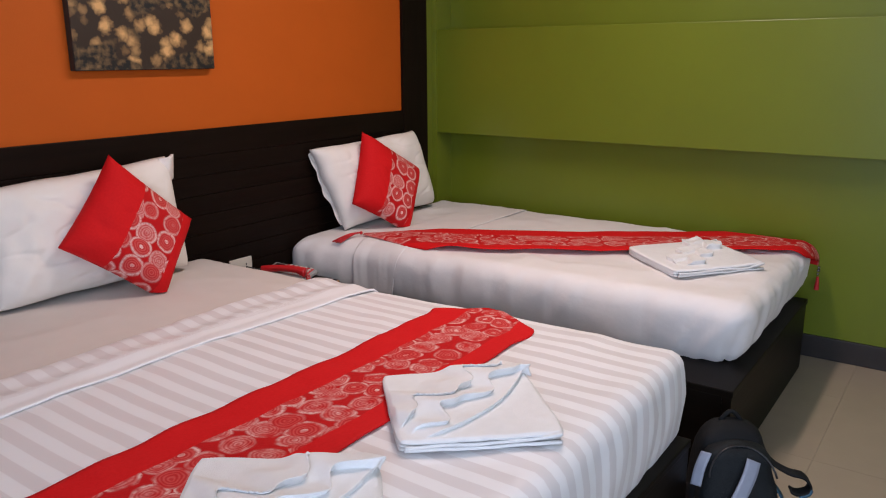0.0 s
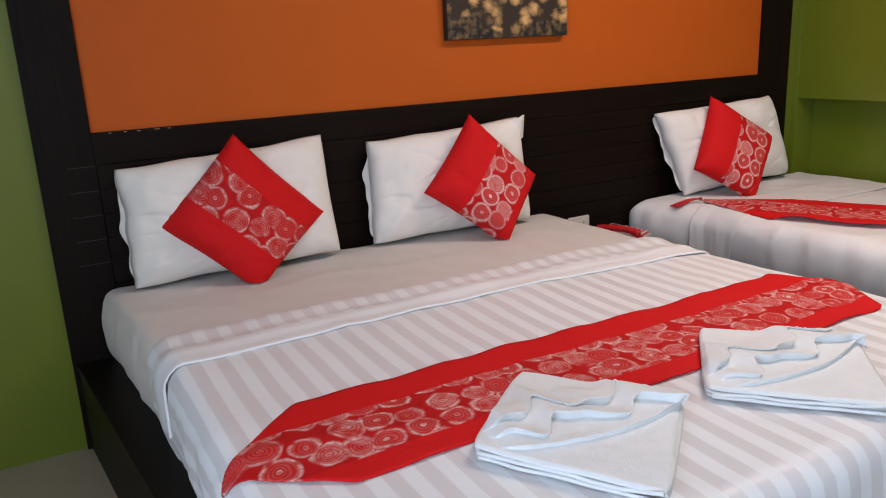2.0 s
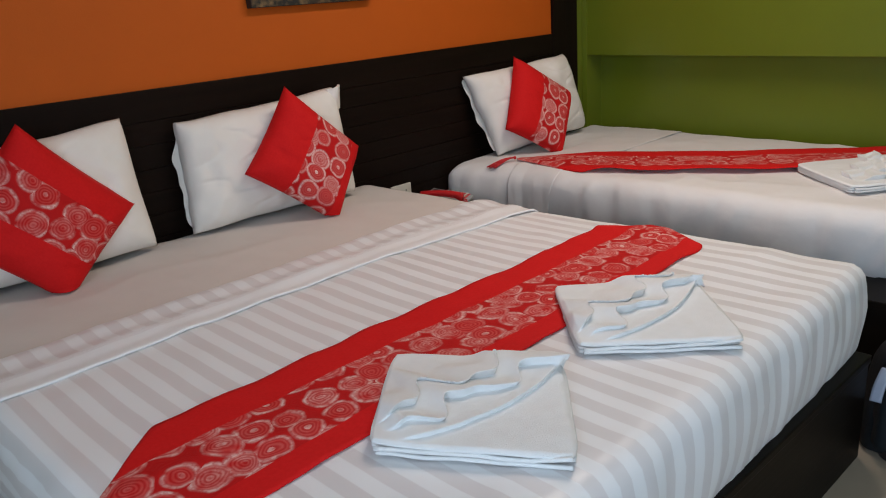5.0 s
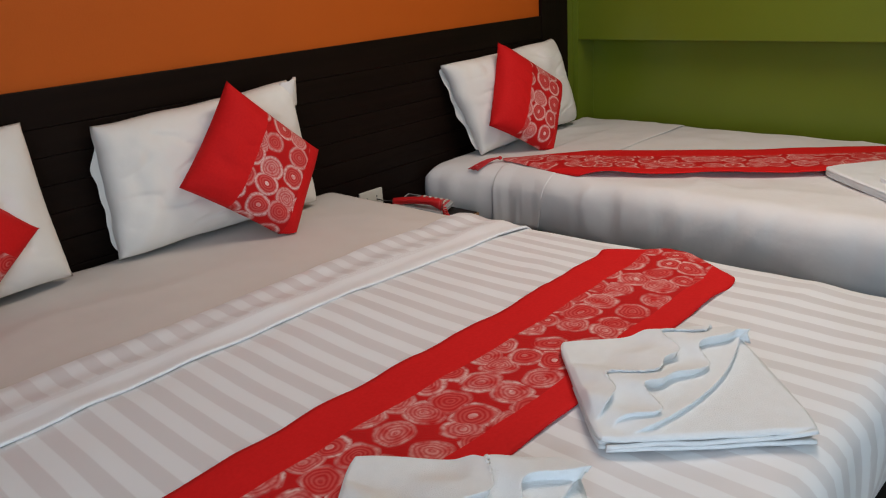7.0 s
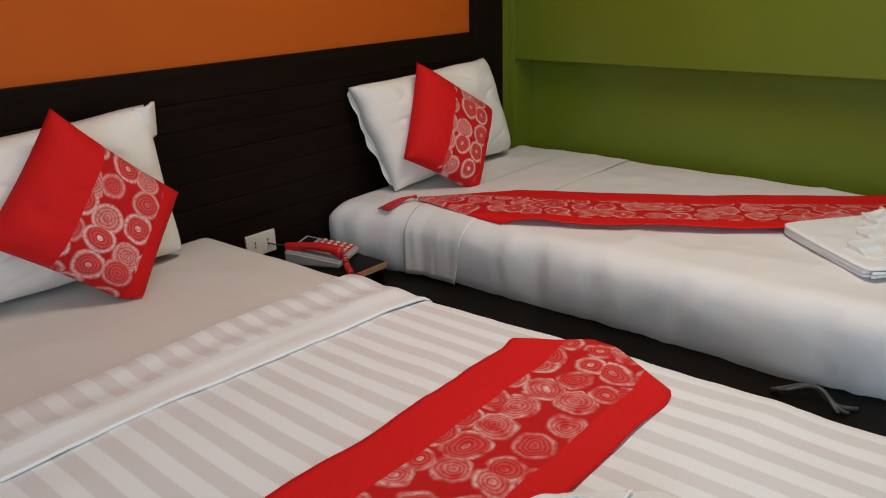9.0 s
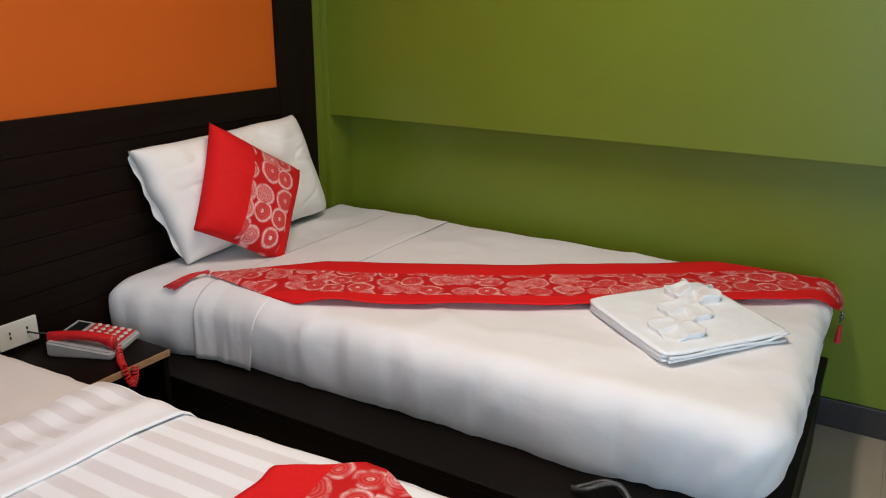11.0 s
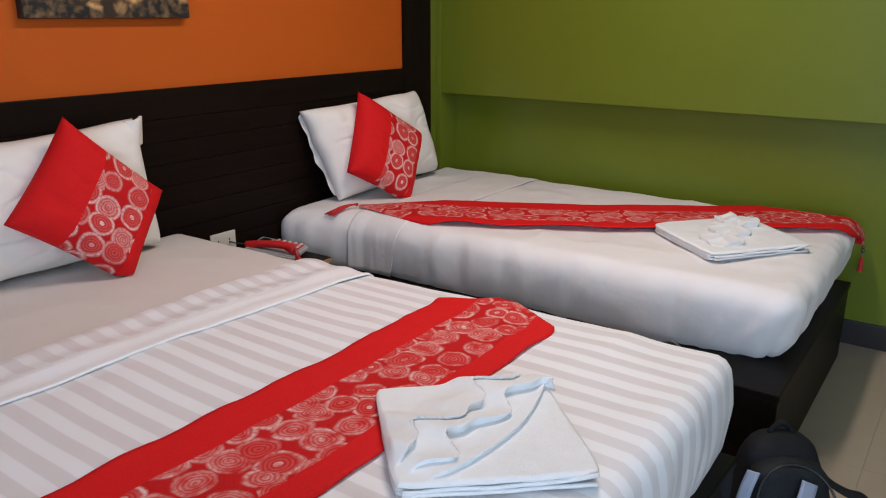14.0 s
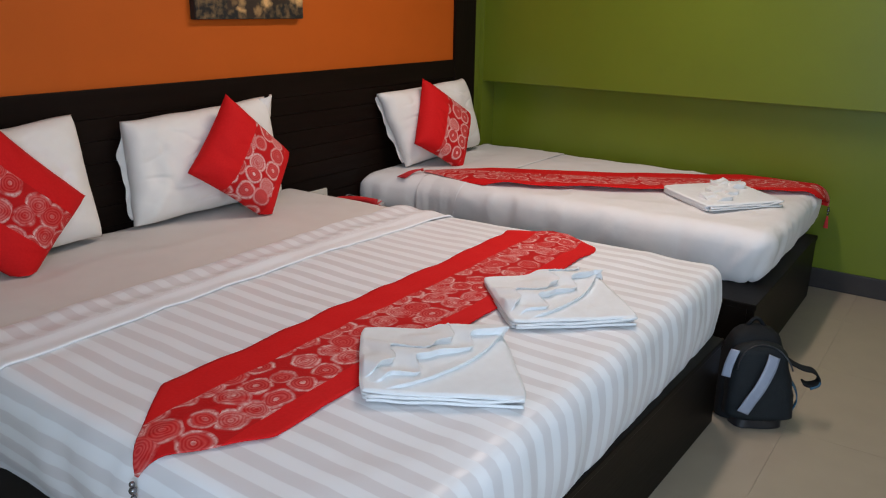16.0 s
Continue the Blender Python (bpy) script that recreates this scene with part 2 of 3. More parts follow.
REDPLASTIC = material("red_plastic", (0.62, 0.018, 0.02), 0.28, grain=0.03, scale=20)
GREYPLASTIC = material("silver_plastic", (0.42, 0.42, 0.42), 0.35, grain=0.04, scale=30)
DARKPLASTIC = material("black_plastic", (0.012, 0.012, 0.014), 0.3, grain=0.1, scale=30)
WHITEPLASTIC = material("ivory_plastic", (0.74, 0.69, 0.60), 0.35, grain=0.03, scale=30)
BEAD = material("silver_bead", (0.22, 0.21, 0.21), 0.18, metal=0.8, grain=0.05)
CABLE = material("grey_cable_sheath", (0.06, 0.062, 0.06), 0.4, grain=0.1, scale=40)
CANVAS = painted_canvas("oil_painting")
CANVAS_EDGE = material("dark_canvas_edge", (0.02, 0.014, 0.01), 0.7, grain=0.3, scale=40)
NYLON = material("black_nylon", (0.005, 0.006, 0.007), 0.75, spec=0.25, grain=0.3, scale=60, bump=0.3, bump_scale=300)
NYLON2 = material("charcoal_nylon", (0.007, 0.0095, 0.011), 0.7, spec=0.25, grain=0.3, scale=60, bump=0.4, bump_scale=260)
REFLECT = material("grey_reflective_tape", (0.26, 0.29, 0.36), 0.4, grain=0.12, scale=40, bump=0.1)
BLUE = material("blue_webbing", (0.012, 0.075, 0.13), 0.6, grain=0.2, scale=80)
GLASS = bpy.data.materials.new("window_glass")
GLASS.use_nodes = True
GLASS.node_tree.nodes["Principled BSDF"].inputs["Transmission Weight"].default_value = 1
GLASS.node_tree.nodes["Principled BSDF"].inputs["Roughness"].default_value = 0.02


# ---- building helpers ----
def mesh_of(name, bm, mat, smooth=False):
    me = bpy.data.meshes.new(name)
    bm.normal_update()
    bm.to_mesh(me)
    bm.free()
    me.materials.append(mat)
    if smooth:
        me.shade_smooth()
    return me


def part(name, bm, mat, parent=None, label="", smooth=False):
    ob = new(name, mesh_of(name, bm, mat, smooth))
    if parent:
        ob.parent = parent
    if label:
        ob["label"] = label
    return ob


def thing(name, label, category, at=(0, 0, 0), turn=0.0, group=""):
    ob = new(name)
    ob.matrix_world = pose(*at, 0, 0, turn)
    return tagged(ob, label, category, group)


def box(x0, x1, y0, y1, z0, z1, bevel=0.0, bm=None):
    own = bm is None
    b = bmesh.new()
    bmesh.ops.create_cube(b, size=1)
    for v in b.verts:
        v.co = (x0 + (v.co.x + 0.5) * (x1 - x0), y0 + (v.co.y + 0.5) * (y1 - y0), z0 + (v.co.z + 0.5) * (z1 - z0))
    if bevel:
        bmesh.ops.bevel(b, geom=b.edges[:], offset=bevel, segments=2, affect="EDGES", profile=0.6)
    if own:
        return b
    me = bpy.data.meshes.new("tmp")
    b.to_mesh(me)
    b.free()
    bm.from_mesh(me)
    bpy.data.meshes.remove(me)
    return bm


def setting(name, bm, mat, label, category):
    return tagged(part(name, bm, mat), label, category, kind="structure")


def grid_mesh(nu, nv, f, uvf=None, thick=0.0, close=False):
    """A sheet of nu x nv cells through f(a, b), a and b from 0 to 1, with uv in metres and an optional thickness downwards."""
    bm = bmesh.new()
    layer = bm.loops.layers.uv.new("UVMap")
    top = [[bm.verts.new(f(i / nu, j / nv)) for j in range(nv + 1)] for i in range(nu + 1)]
    uvs = {}
    for i in range(nu + 1):
        for j in range(nv + 1):
            uvs[top[i][j]] = uvf(i / nu, j / nv) if uvf else (i / nu, j / nv)
    for i in range(nu):
        for j in range(nv):
            bm.faces.new((top[i][j], top[i + 1][j], top[i + 1][j + 1], top[i][j + 1]))
    if thick:
        bm.normal_update()
        low = {v: bm.verts.new(v.co - v.normal * thick) for row in top for v in row}
        for v, w in low.items():
            uvs[w] = uvs[v]
        for i in range(nu):
            for j in range(nv):
                bm.faces.new((low[top[i][j]], low[top[i][j + 1]], low[top[i + 1][j + 1]], low[top[i + 1][j]]))
        rim = [top[i][0] for i in range(nu + 1)] + [top[nu][j] for j in range(1, nv + 1)] + [top[i][nv] for i in range(nu - 1, -1, -1)] + [top[0][j] for j in range(nv - 1, 0, -1)]
        for k, v in enumerate(rim):
            w = rim[(k + 1) % len(rim)]
            bm.faces.new((w, v, low[v], low[w]))
    for face in bm.faces:
        for lp in face.loops:
            lp[layer].uv = uvs[lp.vert]
    return bm


def fbm(x, y, z, s):
    return noise.noise((x * s, y * s, z * s)) + 0.5 * noise.noise((x * s * 2.1, y * s * 2.1, z * s * 2.1 + 7))


def tube(points, radius, sides=8):
    """A round rod along a list of points."""
    bm = bmesh.new()
    rings = []
    pts = [Vector(p) for p in points]
    for i, p in enumerate(pts):
        d = (pts[min(i + 1, len(pts) - 1)] - pts[max(i - 1, 0)]).normalized()
        a = d.orthogonal().normalized() if i == 0 else (side - d * side.dot(d)).normalized()
        side = a
        b = d.cross(a)
        rings.append([bm.verts.new(p + radius * (math.cos(k * 2 * math.pi / sides) * a + math.sin(k * 2 * math.pi / sides) * b)) for k in range(sides)])
    for r, q in zip(rings, rings[1:]):
        for k in range(sides):
            bm.faces.new((r[k], r[(k + 1) % sides], q[(k + 1) % sides], q[k]))
    bm.faces.new(rings[0][::-1])
    bm.faces.new(rings[-1])
    return bm


def bead(at, r):
    bm = bmesh.new()
    bmesh.ops.create_uvsphere(bm, u_segments=12, v_segments=8, radius=r, matrix=Matrix.Translation(at))
    return bm


# ---- the room ----
XL, XR, YB, YF, ZC = -4.75, 0.43, -5.2, 0.012, 2.62
setting("floor", box(XL - 0.1, XR + 0.1, YB - 0.1, YF + 0.1, -0.12, -0.004), GROUT, "floor bed of dark grout under beige tiles", "floor")
setting("ceiling", box(XL - 0.1, XR + 0.1, YB - 0.1, YF + 0.1, ZC, ZC + 0.12), CEILING, "plain white painted ceiling", "ceiling")
setting("wall_north", box(-3.20, 0.06, YF, YF + 0.15, 0, ZC), ORANGE, "orange painted wall above the headboard", "wall")
setting("wall_north_left", box(XL - 0.1, -3.20, YF, YF + 0.15, 0, ZC), GREEN, "green painted wall beside the headboard", "wall")
setting("wall_north_right", box(0.06, XR + 0.1, YF, YF + 0.15, 0, ZC), GREEN, "green painted wall behind the headboard post", "wall")
setting("wall_east", box(XR, XR + 0.15, YB, YF, 0, ZC), GREEN, "green painted wall with a recess above the single bed", "wall")
setting("wall_column", box(0.284, XR, -0.018, YF, 0, ZC, 0.003), GREEN, "green painted pilaster beside the headboard", "wall")
setting("wall_beam", box(0.29, XR, YB, -0.018, 0.944, 1.508, 0.003), GREEN, "green painted boxed-out band along the wall", "wall")
WY0, WY1, WZ0, WZ1 = -4.80, -2.40, 0.45, 2.35
west = box(XL - 0.15, XL, YB, WY0, 0, ZC)
box(XL - 0.15, XL, WY1, YF, 0, ZC, bm=west)
box(XL - 0.15, XL, WY0, WY1, 0, WZ0, bm=west)
box(XL - 0.15, XL, WY0, WY1, WZ1, ZC, bm=west)
setting("wall_west", west, CREAM, "cream painted wall around the window", "wall")
setting("wall_south", box(XL - 0.15, XR + 0.15, YB - 0.15, YB, 0, ZC), CREAM, "plain cream painted end wall", "wall")
window = setting("window_1", box(XL - 0.12, XL - 0.07, WY0, WY1, WZ0, WZ0 + 0.05), BASE, "dark framed window in the side wall", "window")
for a, b, c, d in ((WY0, WY1, WZ1 - 0.05, WZ1), (WY0, WY0 + 0.05, WZ0 + 0.05, WZ1 - 0.05), (WY1 - 0.05, WY1, WZ0 + 0.05, WZ1 - 0.05), (-3.625, -3.575, WZ0 + 0.05, WZ1 - 0.05)):
    part("window_frame", box(XL - 0.12, XL - 0.07, a, b, c, d), BASE, window)
for a, b in ((WY0 + 0.05, -3.625), (-3.575, WY1 - 0.05)):
    pane = part("pane", box(XL - 0.10, XL - 0.095, a, b, WZ0 + 0.05, WZ1 - 0.05), GLASS, window)
    pane.visible_shadow = False
setting("baseboard", box(XR - 0.016, XR, YB, -0.02, 0, 0.105, 0.003), BASE, "dark brown baseboard along the green wall", "baseboard")

# invented housing around the added ceiling lamp; neither is seen
fixture = thing("added_ceiling_light", "made-up white tube lamp fixture for the added ceiling light", "ceiling light")
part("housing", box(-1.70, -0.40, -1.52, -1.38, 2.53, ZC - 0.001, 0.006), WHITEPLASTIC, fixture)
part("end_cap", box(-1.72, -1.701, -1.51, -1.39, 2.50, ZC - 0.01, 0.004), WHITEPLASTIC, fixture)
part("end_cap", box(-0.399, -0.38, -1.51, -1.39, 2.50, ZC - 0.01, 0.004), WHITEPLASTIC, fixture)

# ---- headboard ----
headboard = thing("headboard", "dark-stained wooden headboard wall panel with tall posts", "headboard")
part("post", box(-3.322, -3.150, -0.006, 0.0118, 0, 2.30, 0.003), WENGE_V, headboard)
part("post", box(0.0, 0.215, -0.006, 0.0118, 0, 2.30, 0.003), WENGE_V, headboard)
part("top_rail", box(-3.150, 0.0, -0.003, 0.0118, 0.979, 1.083, 0.003), WENGE, headboard)
part("head_rail", box(-3.150, 0.0, -0.003, 0.0118, 2.16, 2.30, 0.003), WENGE, headboard)
part("backing", box(-3.150, 0.0, 0.0085, 0.0115, 0.01, 0.98), BASE, headboard)
z = 0.978
while z > 0.1:
    part("plank", box(-3.149, -0.002, 0.0, 0.0083, z - 0.0795, z, 0.0022), WENGE, headboard)
    z -= 0.081

# raised strips, lighter than the post, stand in for its groove lines
for i in range(5):
    gz = 0.978 - 0.081 * i
    part("groove_strip", box(-3.235 - 0.004 * i, -3.152, -0.0068, -0.0061, gz - 0.0022, gz), BASE, headboard, "thin raised strip in place of a post groove")

chip_rng = random.Random(4)
for i in range(5):
    cx = -3.10 + 0.045 * i + chip_rng.uniform(0, 0.012)
    part("paint_chip", box(cx, cx + chip_rng.uniform(0.008, 0.02), -0.0042, -0.0031, 1.0772, 1.0798), RAW, headboard, "pale chip in the rail's edge")

# ---- painting ----
painting = thing("painting", "unframed canvas painting of pale shapes before dark foliage", "painting", (-1.826, -0.024, 1.320))
part("canvas", box(0.002, 0.583, 0.0, 0.004, 0.002, 0.438, 0.001), CANVAS, painting)
part("stretcher", box(0, 0.585, 0.0045, 0.035, 0, 0.44, 0.003), CANVAS_EDGE, painting, "dark canvas edge")


# ---- beds ----
def soft_block(x0, x1, y0, y1, z0, z1, r, amp, seed, cell=0.03, ripple=0.0, keep=None, flare=None, tuck=0.0, taper=None):
    """A padded block with rounded edges and the creases of a tucked sheet; uv runs over the edges in metres."""
    bm = bmesh.new()
    layer = bm.loops.layers.uv.new("UVMap")
    nx, ny, nz = [max(2, round(d / cell)) for d in (x1 - x0, y1 - y0, z1 - z0)]

    def face(n, m, f):
        vs = [[bm.verts.new(f(i / n, j / m)) for j in range(m + 1)] for i in range(n + 1)]
        for i in range(n):
            for j in range(m):
                bm.faces.new((vs[i][j], vs[i + 1][j], vs[i + 1][j + 1], vs[i][j + 1]))
    X, Y, Z = (lambda a: x0 + a * (x1 - x0)), (lambda a: y0 + a * (y1 - y0)), (lambda a: z0 + a * (z1 - z0))
    face(nx, ny, lambda a, b: (X(a), Y(b), z1))
    face(nx, nz, lambda a, b: (X(a), y0, Z(b)))
    face(nz, nx, lambda a, b: (X(b), y1, Z(a)))
    face(nz, ny, lambda a, b: (x0, Y(b), Z(a)))
    face(ny, nz, lambda a, b: (x1, Y(a), Z(b)))
    bmesh.ops.remove_doubles(bm, verts=bm.verts[:], dist=1e-4)
    where = {}
    for v in bm.verts:
        c = v.co.copy()
        inner = Vector((min(max(c.x, x0 + r), x1 - r), min(max(c.y, y0 + r), y1 - r), min(max(c.z, z0 + r * 0.45), z1 - r)))
        d = c - inner
        n = d.normalized() if d.length > 1e-6 else Vector((0, 0, 1))
        p = inner + n * r if d.length > 1e-6 else c
        side = 1 - abs(n.z)
        w = amp * fbm(c.x + seed, c.y, c.z, 3.2) + amp * 0.5 * fbm(c.x, c.y + seed, c.z, 9)
        w += ripple * side * (noise.noise(((c.x + c.y) * 11 + seed, c.z * 2.2, seed)) + 0.6 * noise.noise(((c.x - c.y) * 23, c.z * 3 + seed, 0)))
        w += amp * 1.1 * max(0, 1 - 3.2 * abs(noise.noise((c.x * 2.3 + seed, c.y * 2.3, c.z * 2.3)))) ** 2
        w += ripple * 0.7 * side * max(0, 1 - 3 * abs(noise.noise((c.y * 9 + c.z * 5 + seed, c.x * 9, c.z * 1.5)))) ** 2
        # the sides bulge a little
        w += 0.018 * side * math.sin(math.pi * min(max((c.z - z0) / (z1 - z0), 0), 1))
        where[v] = c
        v.co = p + n * w
        if tuck:
            low = min(1, max(0, (z1 - c.z) / (z1 - z0))) ** 1.5
            foot = max(0, 1 - (c.y - y0) / 0.35)
            v.co.y += tuck * low * foot
            v.co.x += tuck * 0.6 * low * max(0, 1 - (c.x - x0) / 0.3) * foot
            v.co += n * 0.010 * low * max(0, math.sin((c.y + 0.55 * c.z) * 58 + 2 * noise.noise((c.y * 5, c.z * 5, seed)))) ** 3 * max(0, 1 - (c.y - y0) / 0.55) * side
        if flare:
            v.co.x += flare(c.y) * max(0, min(1, (x0 + 0.5 - c.x) / 0.5))
        if taper:
            v.co.x += taper(c.y) * max(0, min(1, (c.x - x1 + 0.5) / 0.5))
    for f in bm.faces:
        n = f.normal
        f.normal_update()
        sx = abs(f.normal.x) > 0.7 and abs(f.normal.x) > abs(f.normal.y)
        for lp in f.loops:
            c = where[lp.vert]
            lp[layer].uv = (c.x + (math.copysign(z1 - c.z, f.normal.x) if sx else 0), c.y - (0 if sx else z1 - c.z))
    if keep:
        bmesh.ops.delete(bm, geom=[f for f in bm.faces if not keep(f.calc_center_median())], context="FACES")
    return bm


def big_flare(y):
    return -0.075 * max(0, 1 + y / 0.9)


def big_taper(y):
    return -0.085 * max(0, 1 + y / 1.7)


def small_flare(y):
    return -0.035 * (1 + y / 2.0) - 0.105 * max(0, 1 + y / 0.4)


def bed_frame(name, label, x0, x1, y0, z1, skew=0.0, splay=0.0):
    ob = thing(name, label, "bed")
    part("side_board", box(x0, x0 + 0.03, y0 + 0.03, -0.008, 0, z1 - 0.024, 0.003), PLINTH, ob)
    part("side_board", box(x1 - 0.03, x1, y0 + 0.03, -0.008, 0, z1 - 0.024, 0.003), PLINTH, ob)
    part("foot_board", box(x0, x1, y0, y0 + 0.03, 0, z1 - 0.024, 0.003), PLINTH, ob)
    part("platform", box(x0 - 0.004, x1 + 0.004, y0 - 0.004, -0.008, z1 - 0.024, z1, 0.004), PLINTH, ob)
    for o in ob.children:
        for v in o.data.vertices:
            if v.co.y < y0 + 0.1:
                v.co.y += skew * (x1 - v.co.x)
            if v.co.x < x0 + 0.1:
                v.co.x -= splay * (y0 - v.co.y) / y0
    return ob


BX0, BX1, BY0, BZ0, BZ1 = -3.115, -1.288, -1.985, 0.32, 0.566
SX0, SX1, SY0, SZ0, SZ1 = -0.735, 0.335, -2.025, 0.322, 0.552
big = bed_frame("double_bed", "wide bed on a dark boxed wooden base with white bedding", -3.11, -1.305, -2.03, BZ0, 0.03, 0.198)
part("mattress", soft_block(BX0, BX1, BY0 + 0.01, -0.012, BZ0, BZ1, 0.034, 0.004, 3.0, 0.02, 0.009, flare=big_flare, taper=big_taper), FITTED, big, "mattress in a plain greige fitted sheet", True)
small = bed_frame("single_bed", "single bed on a dark boxed wooden base with white sheets", -0.92, 0.255, -2.04, SZ0)
part("mattress", soft_block(SX0, SX1, SY0, -0.012, SZ0, SZ1, 0.055, 0.006, 11.0, 0.018, 0.011, flare=small_flare, tuck=0.06), SHEET, small, "mattress in a tucked white sheet", True)

cover = part("bed_cover", soft_block(BX0 - 0.007, BX1 + 0.007, BY0 - 0.008, -0.012, BZ0 - 0.012, BZ1 + 0.006, 0.036, 0.004, 3.0, 0.028, 0.005, keep=lambda c: c.y < -0.76, flare=big_flare, taper=big_taper), STRIPE, None, "", True)
tagged(cover, "white satin-striped cotton sheet tucked round the wide bed", "bed sheet")


def drape(p, lo, hi, r):
    """Where a flat coordinate lies once the cloth bends over the edge: the place and how far it has dropped."""
    for edge, s in ((lo, -1), (hi, 1)):
        over = s * (p - edge) + r
        if over > 0:
            arc = r * math.pi / 2
            if over < arc:
                return edge - s * r + s * r * math.sin(over / r), r * (1 - math.cos(over / r))
            return edge, r + over - arc
    return p, 0.0


def cover_rise(x, y):
    """How far the creases of the bed cover rise above its flat top."""
    z = BZ1 + 0.006
    w = 0.004 * fbm(x + 3.0, y, z, 3.2) + 0.002 * fbm(x, y + 3.0, z, 9)
    return 0.006 + w + 0.0044 * max(0, 1 - 3.2 * abs(noise.noise((x * 2.3 + 3.0, y * 2.3, z * 2.3)))) ** 2


def fold_line(x):
    return -0.862 - 0.065 * max(0, (x + 2.2) / 0.9) ** 2 - 0.02 * max(0, (-2.6 - x) / 0.5)


def fold_strip(a, b):
    s = BX0 - 0.16 + a * (BX1 - BX0 + 0.30)
    x, drop = drape(s, BX0 - 0.010, BX1 + 0.010, 0.04)
    x += big_flare(-0.75) * (x < -2.9) + big_taper(-0.80) * max(0, min(1, (x - BX1 + 0.5) / 0.5))
    yf = fold_line(x)
    if b < 0.6:
        y, up = -0.655 + (yf + 0.655) * b / 0.6, 0.013
    else:
        k = (b - 0.6) / 0.4 * math.pi
        y, up = yf - 0.005 * math.sin(k), 0.013 - 0.004 * (1 - math.cos(k))
    wave = 0.003 * fbm(s, y, 2.0, 7) + 0.0035 * math.sin(b * 22 + 3 * noise.noise((s * 2, 0, 0))) * (b < 0.6)
    side = min(1, drop / 0.04)
    out = up + wave + (cover_rise(x, y) - 0.004) * (1 - side)
    return (x - side * out * (1 if s < -2.2 else -1), y, BZ1 + (1 - side) * out - drop)


fold = part("folded_hem", grid_mesh(120, 20, fold_strip, lambda a, b: (BX0 - 0.16 + a * (BX1 - BX0 + 0.30) + 0.033 if b < 0.40 else -3.3, b * 0.3)), STRIPE, None, "", True)
fold.parent = cover
fold["label"] = "turned-back hem of the striped sheet"


def sheet_seam():
    def f(a, b):
        s = SX0 - 0.195 + a * (SX1 - SX0 + 0.155)
        x, drop = drape(s, SX0 - 0.006, SX1, 0.075)
        y = -0.33 - b * 0.21 - (0.06 * b + 0.01) * min(1, a * 3)
        up = 0.006 + 0.002 * fbm(s, y * 3, 5, 6) + (0.004 * noise.noise((y * 40, 3, drop * 4)) if drop > 0.03 else 0)
        side = min(1, drop / 0.07)
        x += small_flare(y) * (x < -0.5)
        return (x - side * (up + 0.012), y, SZ1 + (1 - side) * up - drop)
    return grid_mesh(60, 40, f, None, 0.003)


turn = part("turned_sheet", sheet_seam(), SHEET, None, "", True)
tagged(turn, "turned-back white sheet hem on the single bed", "bed sheet")


# ---- pillows and cushions ----
def padded(corners, thick, pinch, uvsize, seed, n=34, back=0.35, crease=0.004, full=0.55, slack=0.0):
    """A stuffed square of cloth between four corners (top left, top right, bottom right, bottom left), seen from the front."""
    tl, tr, br, bl = [Vector(c) for c in corners]
    normal = (tr - tl).cross(bl - tl).normalized()
    if normal.y > 0:
        normal = -normal
    bm = bmesh.new()
    layer = bm.loops.layers.uv.new("UVMap")
    rows = {}
    for s in (1, -1):
        for i in range(n + 1):
            for j in range(n + 1):
                a, b = i / n, j / n
                if s < 0 and (i in (0, n) or j in (0, n)):
                    rows[s, i, j] = rows[1, i, j]
                    continue
                u, v = 2 * a - 1, 2 * b - 1
                uu, vv = u * (1 - pinch * (1 - v * v)), v * (1 - pinch * (1 - u * u))
                aa, bb = (uu + 1) / 2, (vv + 1) / 2
                p = (tl * (1 - aa) + tr * aa) * (1 - bb) + (bl * (1 - aa) + br * aa) * bb
                h = thick * ((1 - u ** 4) * (1 - v ** 4)) ** full * (1 if s > 0 else back)
                if slack:
                    # the loose open end of the case, gathered in long folds, and limp edges all round
                    loose = max(0, 1 - a / 0.30) ** 2
                    p += (tr - tl) * slack * loose * (0.9 * noise.noise((b * 4.2 + seed, 1, 0)) - 0.5 * math.sin(math.pi * b))
                    p += (bl - tl) * slack * 0.7 * noise.noise((a * 5 + seed, 2, 0)) * abs(v) ** 6
                    h += slack * 0.42 * math.sin(a * 46 + 3.5 * b + 5 * noise.noise((b * 2.5, seed, 0))) * loose * min(1, 8 * a) * min(1, (1 - abs(v)) * 5)
                    far = (1 - a) + (1 - b)
                    h += slack * 0.25 * math.sin(18 * (a - b) + seed) * max(0, 1 - 2.2 * min(far, a + (1 - b), (1 - a) + b)) * min(1, (1 - abs(u)) * (1 - abs(v)) * 12)
                edge = (1 - abs(u)) * (1 - abs(v))
                h += crease * (fbm(a * 3 + seed, b * 3, s, 2.0) + 0.8 * noise.noise((a * 14 + seed, b * 4, s))) * min(1, edge * 6)
                h -= crease * 1.1 * max(0, 1 - 4 * abs(noise.noise((a * 4 + b * 2 + seed, b * 5 - a, s)))) ** 2 * min(1, edge * 5)
                rows[s, i, j] = bm.verts.new(p + normal * h * s)
    for s in (1, -1):
        for i in range(n):
            for j in range(n):
                q = [(i, j), (i + 1, j), (i + 1, j + 1), (i, j + 1)]
                f = bm.faces.new([rows[s, *k] for k in (q[::-1] if s > 0 else q)])
                for lp, k in zip(f.loops, q[::-1] if s > 0 else q):
                    lp[layer].uv = ((k[0] / n - 0.5) * uvsize[0] + seed, (k[1] / n - 0.5) * uvsize[1])
